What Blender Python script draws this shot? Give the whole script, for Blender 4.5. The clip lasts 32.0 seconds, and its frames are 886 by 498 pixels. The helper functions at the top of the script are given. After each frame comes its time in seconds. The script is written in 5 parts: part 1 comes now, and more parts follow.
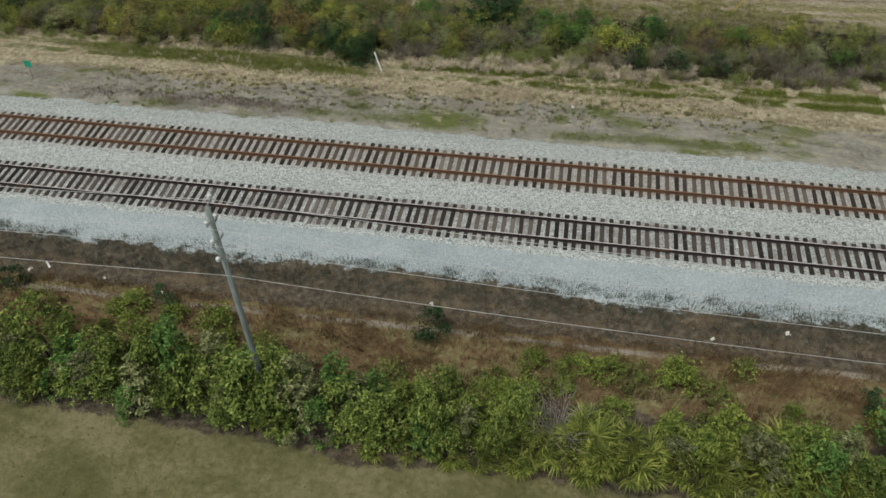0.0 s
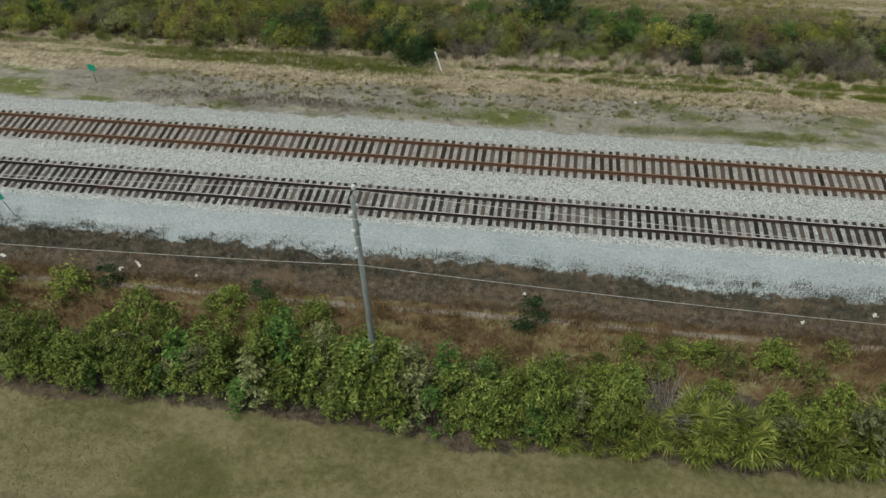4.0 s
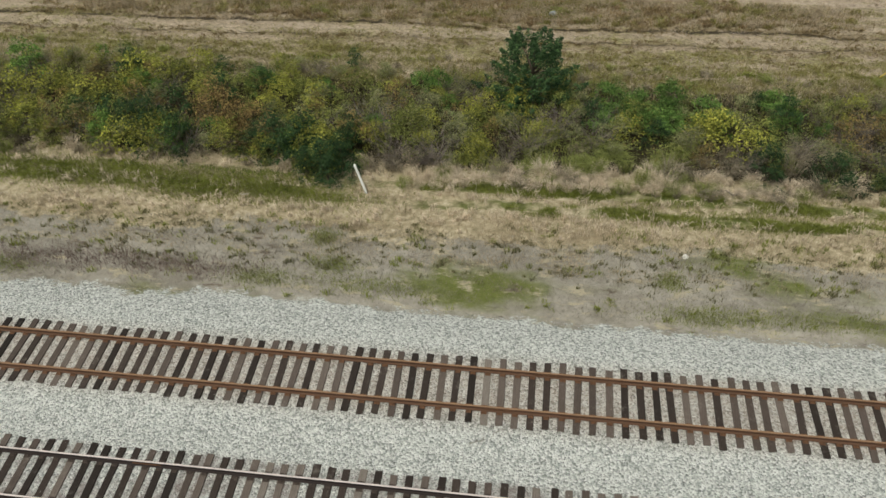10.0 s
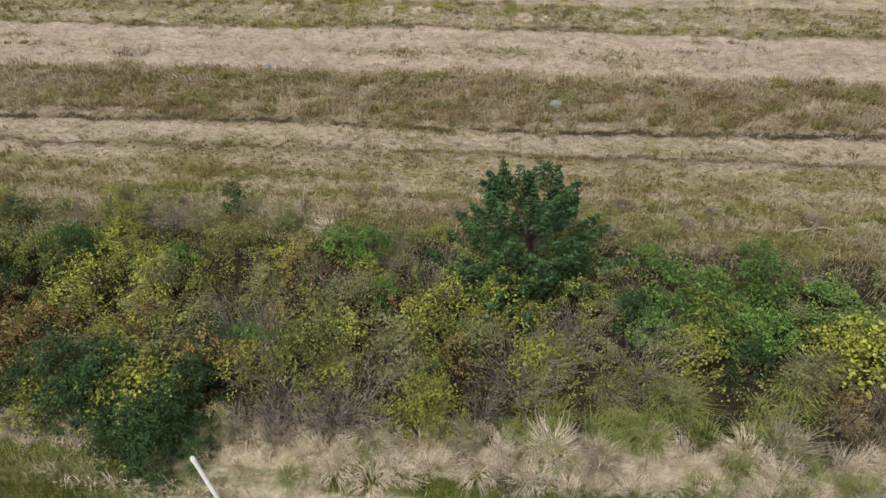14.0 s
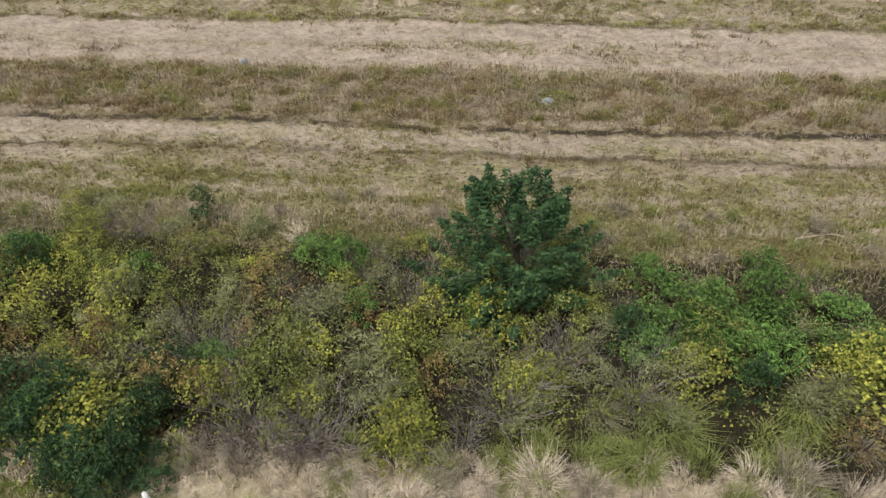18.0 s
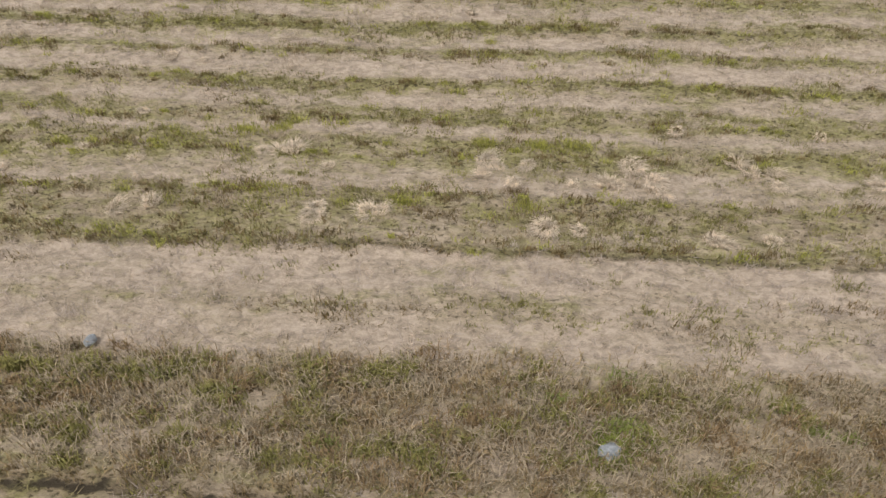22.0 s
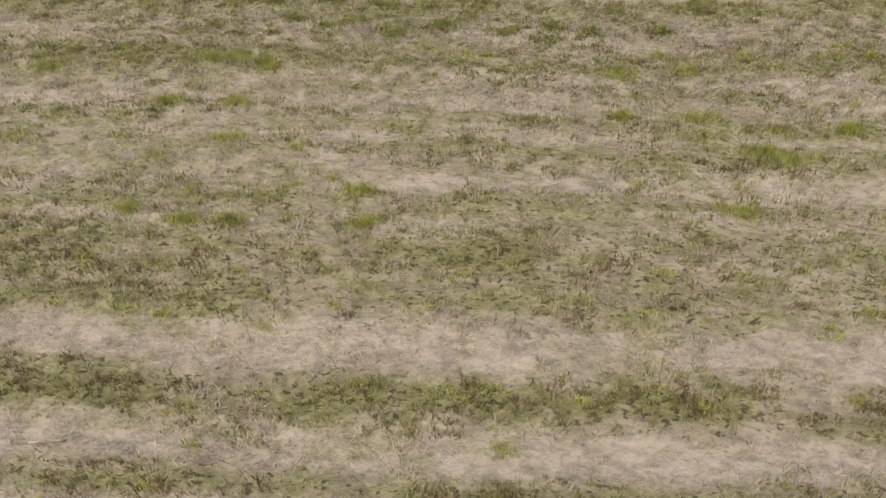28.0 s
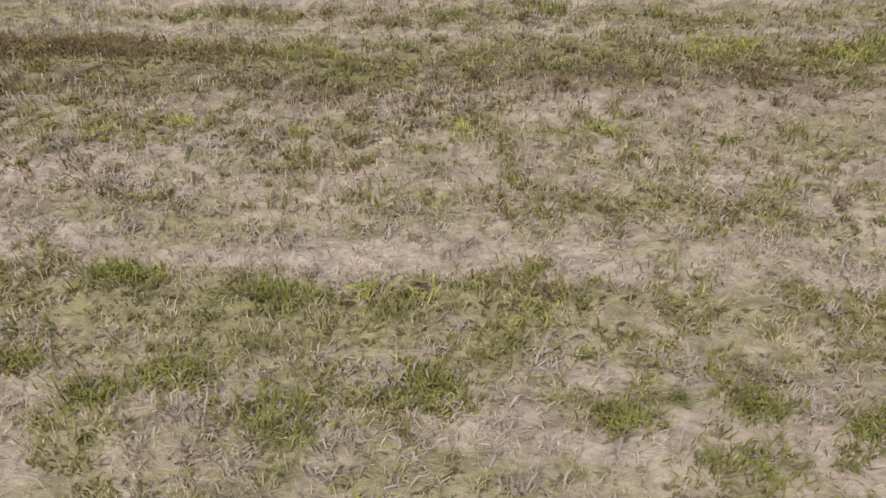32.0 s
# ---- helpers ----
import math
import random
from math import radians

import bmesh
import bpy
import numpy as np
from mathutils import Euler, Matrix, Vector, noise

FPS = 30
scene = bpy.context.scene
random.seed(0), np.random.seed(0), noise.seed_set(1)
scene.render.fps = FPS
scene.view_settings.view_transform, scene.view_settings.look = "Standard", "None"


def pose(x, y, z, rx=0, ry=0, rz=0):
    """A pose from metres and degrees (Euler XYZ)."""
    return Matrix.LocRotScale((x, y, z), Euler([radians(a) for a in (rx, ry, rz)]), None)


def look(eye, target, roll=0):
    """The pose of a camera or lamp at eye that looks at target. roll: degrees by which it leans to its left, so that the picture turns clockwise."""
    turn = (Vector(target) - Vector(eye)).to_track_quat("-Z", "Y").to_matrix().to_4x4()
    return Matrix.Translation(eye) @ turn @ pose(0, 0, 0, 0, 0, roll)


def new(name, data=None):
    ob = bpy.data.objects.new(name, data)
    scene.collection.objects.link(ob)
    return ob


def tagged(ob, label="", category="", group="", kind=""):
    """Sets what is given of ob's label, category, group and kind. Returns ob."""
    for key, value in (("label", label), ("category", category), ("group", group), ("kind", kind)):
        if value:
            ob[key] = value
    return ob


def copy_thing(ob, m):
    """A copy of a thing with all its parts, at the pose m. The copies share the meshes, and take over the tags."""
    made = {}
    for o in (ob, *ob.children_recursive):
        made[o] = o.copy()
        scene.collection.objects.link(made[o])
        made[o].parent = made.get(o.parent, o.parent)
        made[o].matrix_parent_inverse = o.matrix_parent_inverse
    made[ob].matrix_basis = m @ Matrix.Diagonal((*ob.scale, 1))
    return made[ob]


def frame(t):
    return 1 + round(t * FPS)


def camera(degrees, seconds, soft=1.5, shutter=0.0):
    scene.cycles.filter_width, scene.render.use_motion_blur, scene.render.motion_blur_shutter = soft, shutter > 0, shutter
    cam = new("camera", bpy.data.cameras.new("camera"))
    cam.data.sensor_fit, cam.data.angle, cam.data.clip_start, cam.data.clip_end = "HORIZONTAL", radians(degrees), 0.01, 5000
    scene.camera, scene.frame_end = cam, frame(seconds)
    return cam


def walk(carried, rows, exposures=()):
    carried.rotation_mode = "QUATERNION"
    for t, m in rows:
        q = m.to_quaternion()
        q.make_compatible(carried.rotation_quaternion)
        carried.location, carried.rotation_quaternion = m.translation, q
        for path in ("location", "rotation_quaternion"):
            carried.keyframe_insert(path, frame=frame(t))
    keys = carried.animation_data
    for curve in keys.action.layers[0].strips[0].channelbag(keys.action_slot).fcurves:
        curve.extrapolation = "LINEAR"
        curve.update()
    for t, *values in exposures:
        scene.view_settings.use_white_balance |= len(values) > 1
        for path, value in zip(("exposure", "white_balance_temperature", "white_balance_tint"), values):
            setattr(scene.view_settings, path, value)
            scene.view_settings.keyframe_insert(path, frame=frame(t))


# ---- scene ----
cam = camera(57.3, 32.0)
PATH = [
    (0, (5.565, -31.162, 30.006), (5.291, -29.787, 28.580), -2.1),
    (0.5, (4.786, -32.782, 30.189), (4.516, -31.407, 28.762), -2.0),
    (1, (3.609, -34.918, 30.426), (3.341, -33.543, 28.999), -1.8),
    (1.5, (2.789, -37.085, 30.516), (2.515, -35.709, 29.091), -2.0),
    (2, (2.487, -38.308, 30.510), (2.205, -36.929, 29.089), -2.1),
    (2.5, (2.206, -38.181, 30.562), (1.922, -36.807, 29.137), -2.5),
    (4.5, (-0.263, -30.1, 30.166), (-0.487, -28.701, 28.754), -1.7),
    (5, (-0.489, -26.816, 30.354), (-0.717, -25.413, 28.946), -1.8),
    (5.5, (-0.801, -23.575, 30.563), (-1.028, -22.171, 29.157), -1.8),
    (6, (-0.982, -20.555, 29.575), (-1.209, -19.147, 28.172), -1.8),
    (6.5, (-0.88, -18.267, 28.133), (-1.112, -16.857, 26.733), -1.8),
    (7, (-0.73, -16.751, 26.516), (-0.961, -15.338, 25.119), -1.8),
    (7.5, (-0.536, -15.939, 24.953), (-0.761, -14.526, 23.555), -1.7),
    (8, (-0.42, -15.516, 23.277), (-0.637, -14.107, 21.873), -1.6),
    (8.5, (-0.362, -15.192, 22.372), (-0.573, -13.788, 20.963), -1.5),
    (9, (-0.3, -14.474, 21.857), (-0.508, -13.066, 20.453), -1.6),
    (9.5, (-0.325, -13.008, 21.766), (-0.532, -11.6, 20.36), -1.7),
    (10, (-0.514, -10.928, 21.727), (-0.715, -9.517, 20.323), -1.6),
    (10.5, (-0.625, -8.216, 21.822), (-0.829, -6.805, 20.419), -1.9),
    (11, (-0.978, -5.004, 22.227), (-1.173, -3.595, 20.821), -1.8),
    (11.5, (-1.346, -1.526, 22.489), (-1.535, -0.116, 21.084), -1.9),
    (12, (-1.405, 1.456, 21.941), (-1.593, 2.867, 20.537), -1.9),
    (12.5, (-1.404, 3.793, 20.59), (-1.591, 5.206, 19.188), -1.9),
    (13, (-1.303, 5.37, 19.066), (-1.485, 6.784, 17.664), -1.8),
    (13.5, (-1.181, 6.162, 17.513), (-1.359, 7.577, 16.11), -1.7),
    (14, (-1.094, 6.503, 16.001), (-1.27, 7.918, 14.598), -1.7),
    (14.5, (-0.995, 6.708, 15.297), (-1.169, 8.122, 13.894), -1.6),
    (16.5, (-0.991, 7.855, 14.935), (-1.158, 9.266, 13.528), -1.6),
    (17, (-0.961, 7.892, 14.921), (-1.127, 9.302, 13.513), -1.6),
    (17.5, (-0.882, 7.894, 14.996), (-1.05, 9.302, 13.586), -1.6),
    (18, (-0.797, 8.003, 15.152), (-0.969, 9.407, 13.739), -1.7),
    (18.5, (-0.877, 8.83, 15.37), (-1.047, 10.235, 13.957), -1.7),
    (19, (-1.027, 10.384, 15.576), (-1.196, 11.791, 14.164), -1.7),
    (19.5, (-1.043, 12.542, 15.869), (-1.22, 13.948, 14.458), -2.0),
    (20, (-1.485, 15.236, 15.869), (-1.65, 16.653, 14.467), -1.8),
    (20.5, (-1.731, 18.161, 15.692), (-1.9, 19.581, 14.293), -1.8),
    (21, (-1.928, 20.615, 14.535), (-2.097, 22.038, 13.14), -1.6),
    (21.5, (-2.048, 22.38, 13.179), (-2.215, 23.802, 11.783), -1.5),
    (22, (-2.047, 23.037, 12.67), (-2.214, 24.46, 11.276), -1.4),
    (22.5, (-2.088, 23.469, 12.568), (-2.252, 24.891, 11.171), -1.4),
    (23, (-2.16, 24.683, 12.583), (-2.326, 26.105, 11.186), -1.6),
    (23.5, (-2.369, 26.569, 12.855), (-2.529, 27.984, 11.451), -1.6),
    (24, (-2.609, 28.999, 13.068), (-2.766, 30.411, 11.661), -1.6),
    (24.5, (-2.752, 31.107, 12.661), (-2.908, 32.528, 11.262), -1.4),
    (26.5, (-2.615, 34.678, 9.254), (-2.793, 36.093, 7.852), -1.6),
    (27, (-2.771, 36.201, 9.342), (-2.948, 37.613, 7.936), -1.6),
    (27.5, (-2.973, 38.276, 9.399), (-3.141, 39.691, 7.995), -1.7),
    (28, (-3.269, 40.884, 9.41), (-3.416, 42.306, 8.011), -1.7),
    (28.5, (-3.522, 44.044, 9.482), (-3.67, 45.458, 8.076), -1.8),
    (29, (-3.785, 47.571, 9.391), (-3.932, 48.984, 7.983), -2.0),
    (29.5, (-4.116, 50.615, 9.237), (-4.253, 52.029, 7.829), -1.7),
    (30, (-4.257, 52.861, 8.52), (-4.393, 54.277, 7.115), -1.8),
    (30.5, (-4.378, 54.717, 7.164), (-4.514, 56.137, 5.762), -1.6),
    (31, (-4.462, 55.684, 6.063), (-4.597, 57.103, 4.659), -1.6),
    (31.5, (-4.512, 55.938, 5.652), (-4.646, 57.356, 4.247), -1.5),
    (32, (-4.56, 56.154, 4.597), (-4.693, 57.577, 3.198), -1.4),
]
walk(cam, [(t, look(eye, target, roll)) for t, eye, target, roll in PATH], [(0, -0.2, 6500, 2), (2, -0.18, 6480, 4), (5, -0.25, 6550, 0), (6, -0.24, 6600, 1), (6.5, -0.09, 6700, 1), (7.2, 0.02, 6800, 2), (8.5, 0.04, 6750, 5), (9.8, 0.03, 6900, 4), (11, 0.21, 7150, -4), (12, 0.35, 7150, -2), (13, 0.29, 6800, 4), (14, 0.31, 6600, 10), (18, 0.36, 6500, 10), (19, 0.35, 6380, 9), (20, 0.1, 6480, 12), (21, 0.0, 6550, 18), (22, 0.24, 6600, 12), (24, 0.26, 6750, 12), (27, 0.2, 6750, 12), (28.2, 0.28, 6550, 9), (29, 0.34, 6450, 4), (30, 0.42, 6380, 7), (31, 0.44, 6350, 10), (32, 0.4, 6330, 15)])

# ---- light: an even overcast sky, a weak wide sun ----
world = bpy.data.worlds.new("overcast_sky")
scene.world = world
world.use_nodes = True
wn = world.node_tree
for n in list(wn.nodes):
    wn.nodes.remove(n)
sky = wn.nodes.new("ShaderNodeTexSky")
sky.sky_type = "NISHITA"
sky.sun_disc = False
sky.sun_elevation, sky.sun_rotation = radians(65), radians(212)
sky.dust_density, sky.ozone_density = 4.0, 1.0
mute = wn.nodes.new("ShaderNodeHueSaturation")
mute.inputs["Saturation"].default_value = 0.30
back = wn.nodes.new("ShaderNodeBackground")
back.inputs["Strength"].default_value = 0.115
wout = wn.nodes.new("ShaderNodeOutputWorld")
wn.links.new(sky.outputs[0], mute.inputs["Color"])
wn.links.new(mute.outputs[0], back.inputs["Color"])
wn.links.new(back.outputs[0], wout.inputs["Surface"])
sun = new("sun", bpy.data.lights.new("sun", "SUN"))
sun.data.energy, sun.data.angle, sun.data.color = 1.5, radians(12), (1.0, 0.97, 0.92)
sun.matrix_world = look((-14, -22, 56), (0, 0, 0))


# ---- materials ----
class Net:
    """A small writer of shader nodes."""

    def __init__(self, name):
        self.mat = bpy.data.materials.new(name)
        self.mat.use_nodes = True
        self.tree = self.mat.node_tree
        self.bsdf = self.tree.nodes["Principled BSDF"]
        self.bsdf.inputs["Roughness"].default_value = 0.9
        self.bsdf.inputs["Specular IOR Level"].default_value = 0.25
        self._pos = None

    def node(self, kind):
        return self.tree.nodes.new(kind)

    def put(self, socket, v):
        if isinstance(v, bpy.types.NodeSocket):
            self.tree.links.new(v, socket)
        elif isinstance(v, (tuple, list)) and len(v) == 3 and socket.type == "RGBA":
            socket.default_value = (*v, 1)
        else:
            socket.default_value = v

    def pos(self):
        if self._pos is None:
            self._pos = self.node("ShaderNodeNewGeometry").outputs["Position"]
        return self._pos

    def axis(self, which):
        s = self.node("ShaderNodeSeparateXYZ")
        self.put(s.inputs[0], self.pos())
        return s.outputs[which]

    def math(self, op, a, b=0.0, c=0.0, clamp=False):
        n = self.node("ShaderNodeMath")
        n.operation, n.use_clamp = op, clamp
        for s, v in zip(n.inputs, (a, b, c)):
            self.put(s, v)
        return n.outputs[0]

    def noise(self, scale=1.0, detail=4.0, rough=0.6, stretch=(1, 1, 1), shift=(0, 0, 0), vec=None, warp=0.0):
        m = self.node("ShaderNodeMapping")
        self.put(m.inputs["Vector"], self.pos() if vec is None else vec)
        m.inputs["Scale"].default_value, m.inputs["Location"].default_value = stretch, shift
        n = self.node("ShaderNodeTexNoise")
        self.put(n.inputs["Vector"], m.outputs[0])
        n.inputs["Scale"].default_value, n.inputs["Detail"].default_value, n.inputs["Roughness"].default_value = scale, detail, rough
        n.inputs["Distortion"].default_value = warp
        return n.outputs["Fac"]

    def cells(self, scale, shift=(0, 0, 0)):
        m = self.node("ShaderNodeMapping")
        self.put(m.inputs["Vector"], self.pos())
        m.inputs["Location"].default_value = shift
        n = self.node("ShaderNodeTexVoronoi")
        self.put(n.inputs["Vector"], m.outputs[0])
        n.inputs["Scale"].default_value = scale
        return n.outputs["Distance"], n.outputs["Color"]

    def step(self, v, lo, hi):
        n = self.node("ShaderNodeMapRange")
        n.interpolation_type = "SMOOTHSTEP"
        for k, x in (("Value", v), ("From Min", lo), ("From Max", hi)):
            self.put(n.inputs[k], x)
        return n.outputs[0]

    def ramp(self, v, stops):
        n = self.node("ShaderNodeValToRGB")
        self.put(n.inputs[0], v)
        r = n.color_ramp
        while len(r.elements) < len(stops):
            r.elements.new(0.5)
        for e, (p, c) in zip(r.elements, stops):
            e.position, e.color = p, (*c, 1)
        return n.outputs[0]

    def mix(self, f, a, b):
        n = self.node("ShaderNodeMix")
        n.data_type = "RGBA"
        self.put(n.inputs[0], f)
        self.put(n.inputs[6], a)
        self.put(n.inputs[7], b)
        return n.outputs[2]

    def scale(self, c, f):
        n = self.node("ShaderNodeVectorMath")
        n.operation = "SCALE"
        self.put(n.inputs[0], c)
        self.put(n.inputs["Scale"], f)
        return n.outputs[0]

    def island(self):
        return self.node("ShaderNodeNewGeometry").outputs["Random Per Island"]

    def each(self):
        return self.node("ShaderNodeObjectInfo").outputs["Random"]

    def done(self, colour, rough=None, bump=None, strength=0.5, distance=0.05, metal=None, sheer=0.0):
        self.put(self.bsdf.inputs["Base Color"], colour)
        if rough is not None:
            self.put(self.bsdf.inputs["Roughness"], rough)
        if metal is not None:
            self.put(self.bsdf.inputs["Metallic"], metal)
        if bump is not None:
            b = self.node("ShaderNodeBump")
            b.inputs["Strength"].default_value, b.inputs["Distance"].default_value = strength, distance
            self.put(b.inputs["Height"], bump)
            self.put(self.bsdf.inputs["Normal"], b.outputs[0])
        if sheer:
            t = self.node("ShaderNodeBsdfTranslucent")
            self.put(t.inputs["Color"], colour)
            m = self.node("ShaderNodeMixShader")
            m.inputs[0].default_value = sheer
            self.tree.links.new(self.bsdf.outputs[0], m.inputs[1])
            self.tree.links.new(t.outputs[0], m.inputs[2])
            self.tree.links.new(m.outputs[0], self.tree.nodes["Material Output"].inputs["Surface"])
        return self.mat


STRAW, PALE, OLIVE, BROWN, LEAFY = (0.365, 0.3, 0.21), (0.5, 0.412, 0.32), (0.2, 0.185, 0.065), (0.2, 0.148, 0.082), (0.325, 0.318, 0.115)

# The mown field, row by row, from the hedge outwards: distance, then green, pale and brown shares.
ROWS_NEAR = [(24.0, .7, .0, .8), (25.3, .7, .0, .5), (25.9, .25, .45, .2), (26.4, .75, .0, .5), (26.9, .3, .5, .1), (27.5, .7, .05, .5), (28.3, .4, .25, .35), (28.95, .3, .05, .75), (29.3, .35, .25, .25), (30.1, .2, .45, .15), (30.5, .35, .0, .95), (31.0, .3, .3, .35),
             (32.6, .25, .3, .35), (33.8, .3, .25, .35), (34.4, .0, .95, .0), (35.2, .1, .6, .15), (35.6, .25, .4, .25), (36.3, .05, .85, .0), (37.2, .0, .9, .0), (37.5, .55, .0, .7), (37.9, .5, .3, .2),
             (38.8, .45, .2, .5), (39.5, .55, .05, .5), (39.95, .1, .75, .0), (40.6, .4, .5, .1), (41.3, .65, .15, .3), (42.1, .6, .1, .4), (42.55, .05, .8, .0), (42.9, .7, .05, .4), (43.6, .6, .1, .3), (44.0, .15, .75, .0)]
ROWS_MID = [(44.0, .15, .75, .0), (45.1, .8, .0, .55), (45.65, .05, .85, .0), (46.3, .05, .85, .0), (46.9, .8, .0, .5), (47.4, .1, .8, .0), (47.8, .1, .75, .0), (48.4, .85, .0, .7), (49.0, .5, .3, .2), (49.5, .1, .85, .0), (50.0, .2, .7, .1),
            (50.5, .7, .1, .5), (51.1, .5, .3, .3), (51.6, .7, .1, .5), (52.3, .7, .15, .45), (52.9, .45, .45, .15), (53.4, .7, .15, .45), (54.1, .25, .75, .0), (54.7, .5, .3, .2), (55.2, .65, .25, .25), (55.7, .4, .55, .1), (56.2, .75, .15, .45), (57.0, .2, .8, .0)]
ROWS_FAR = [(57.0, .2, .8, .0), (57.6, .5, .5, .1), (58.0, .3, .75, .0), (58.5, .8, .2, .4), (59.2, .65, .25, .25), (59.8, .4, .5, .15), (60.4, .4, .5, .2), (61.2, .6, .45, .0), (61.8, .95, .0, .4), (62.25, .1, .85, .0), (63.0, .6, .45, .1), (63.7, .45, .55, .1), (64.4, .65, .3, .25), (65.0, .35, .35, .35), (65.5, .25, .1, .75),
            (66.3, .9, .0, .6), (67.0, .35, .6, .1), (67.6, .6, .35, .2), (68.4, .05, .9, .0), (69.2, .6, .3, .2), (69.9, .2, .7, .0), (70.6, .6, .3, .2), (71.4, .2, .7, .0), (84.0, .45, .4, .0)]


# Grooves at the row edges: place, and strength of the shadow line painted there.
SHADE_GROOVES = ((29.0, 0.55), (30.5, 0.95), (37.5, 0.35), (65.6, 0.5))


def shares(y):
    """Green, pale and brown shares of the field at a distance y."""
    table = np.array(ROWS_NEAR + ROWS_MID[1:] + ROWS_FAR[1:])
    return [np.interp(y, table[:, 0], table[:, k]) for k in (1, 2, 3)]


def field_colour(net, thatch=True):
    """Colour of the field: mown rows, patches of green, worn pale and brown places."""
    y = net.axis(1)
    x = net.axis(0)
    wob = net.math("SUBTRACT", net.noise(0.3, 2, 0.6, (0.5, 1, 0)), 0.5)
    fine = net.math("SUBTRACT", net.noise(1.9, 3, 0.7, (0.7, 1, 0), (7, 3, 0)), 0.5)
    yy = net.math("ADD", net.math("ADD", y, net.math("MULTIPLY", x, -0.025)), net.math("ADD", net.math("MULTIPLY", wob, 0.8), net.math("MULTIPLY", fine, 0.55)))

    def ramp(rows):
        lo, hi = rows[0][0], rows[-1][0]
        v = net.math("DIVIDE", net.math("SUBTRACT", yy, lo), hi - lo, clamp=True)
        return net.ramp(v, [((r[0] - lo) / (hi - lo), r[1:]) for r in rows])

    both = net.mix(net.math("GREATER_THAN", yy, 44.0), ramp(ROWS_NEAR), net.mix(net.math("GREATER_THAN", yy, 57.0), ramp(ROWS_MID), ramp(ROWS_FAR)))
    sep = net.node("ShaderNodeSeparateColor")
    net.put(sep.inputs[0], both)
    patch = net.noise(0.5, 4, 0.65, (0.45, 1, 0), (20, 5, 0))
    spots = net.noise(2.0, 5, 0.75, (0.6, 1, 0), (2, 9, 0))
    specks = net.noise(9.0, 3, 0.7, (0.8, 1, 1), (5, 1, 0))
    streak = net.math("MULTIPLY", net.math("SUBTRACT", net.noise(1.5, 4, 0.65, (0.07, 1, 0), (3, 14, 0)), 0.5), 0.75)
    green = net.step(net.math("ADD", net.math("ADD", net.math("MULTIPLY", sep.outputs[0], 0.42), net.math("MULTIPLY", streak, 0.6)), net.math("ADD", net.math("MULTIPLY", patch, 0.8), net.math("MULTIPLY", spots, 1.3))), 1.12, 1.45)
    pale = net.step(net.math("ADD", net.math("SUBTRACT", net.math("MULTIPLY", sep.outputs[1], 0.38), net.math("MULTIPLY", streak, 0.5)), net.math("ADD", net.math("MULTIPLY", net.noise(1.3, 4, 0.7, (0.3, 1, 0), (12, 4, 0)), 0.9), net.math("MULTIPLY", specks, 0.4))), 0.62, 1.06)
    brown = net.step(net.math("ADD", net.math("ADD", net.math("MULTIPLY", sep.outputs[2], 0.7), net.math("MULTIPLY", streak, 0.5)), net.math("ADD", net.math("MULTIPLY", patch, 0.5), net.math("MULTIPLY", specks, 0.3))), 0.58, 1.0)
    c = net.mix(pale, STRAW, PALE)
    c = net.mix(net.math("MULTIPLY", brown, 0.6), c, BROWN)
    c = net.mix(net.math("MULTIPLY", green, 0.68), c, net.mix(net.step(specks, 0.3, 0.7), OLIVE, LEAFY))
    if thatch:
        # matted stalks, darker where low; soil and shade painted into hollows, shade into grooves
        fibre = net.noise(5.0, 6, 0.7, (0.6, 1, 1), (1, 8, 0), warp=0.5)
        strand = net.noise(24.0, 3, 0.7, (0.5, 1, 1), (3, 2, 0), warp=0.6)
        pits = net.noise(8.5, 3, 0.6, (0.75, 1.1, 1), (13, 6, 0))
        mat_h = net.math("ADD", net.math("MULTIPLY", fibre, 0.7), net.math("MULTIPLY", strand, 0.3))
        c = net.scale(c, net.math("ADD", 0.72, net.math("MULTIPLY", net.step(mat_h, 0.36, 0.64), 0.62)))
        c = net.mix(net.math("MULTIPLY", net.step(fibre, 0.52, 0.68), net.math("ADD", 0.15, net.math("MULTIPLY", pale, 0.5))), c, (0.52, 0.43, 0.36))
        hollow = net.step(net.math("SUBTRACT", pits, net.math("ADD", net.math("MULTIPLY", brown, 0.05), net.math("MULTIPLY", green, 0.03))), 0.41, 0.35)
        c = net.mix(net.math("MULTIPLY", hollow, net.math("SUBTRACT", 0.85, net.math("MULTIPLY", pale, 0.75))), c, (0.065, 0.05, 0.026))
        broken = net.step(net.noise(0.35, 4, 0.7, (1, 0.2, 1), (8, 8, 0)), 0.39, 0.53)
        # dark shadow line of each row edge, painted along its groove
        for at, bare in SHADE_GROOVES:
            groove_shade = net.step(net.math("ABSOLUTE", net.math("SUBTRACT", net.math("ADD", yy, net.math("MULTIPLY", fibre, 0.25)), at + 0.12)), 0.16, 0.05)
            c = net.mix(net.math("MULTIPLY", net.math("MULTIPLY", groove_shade, broken), bare), c, (0.05, 0.04, 0.026))
        net.matted = mat_h
    else:
        c = net.scale(c, net.math("ADD", 0.85, net.math("MULTIPLY", specks, 0.9)))
    return c


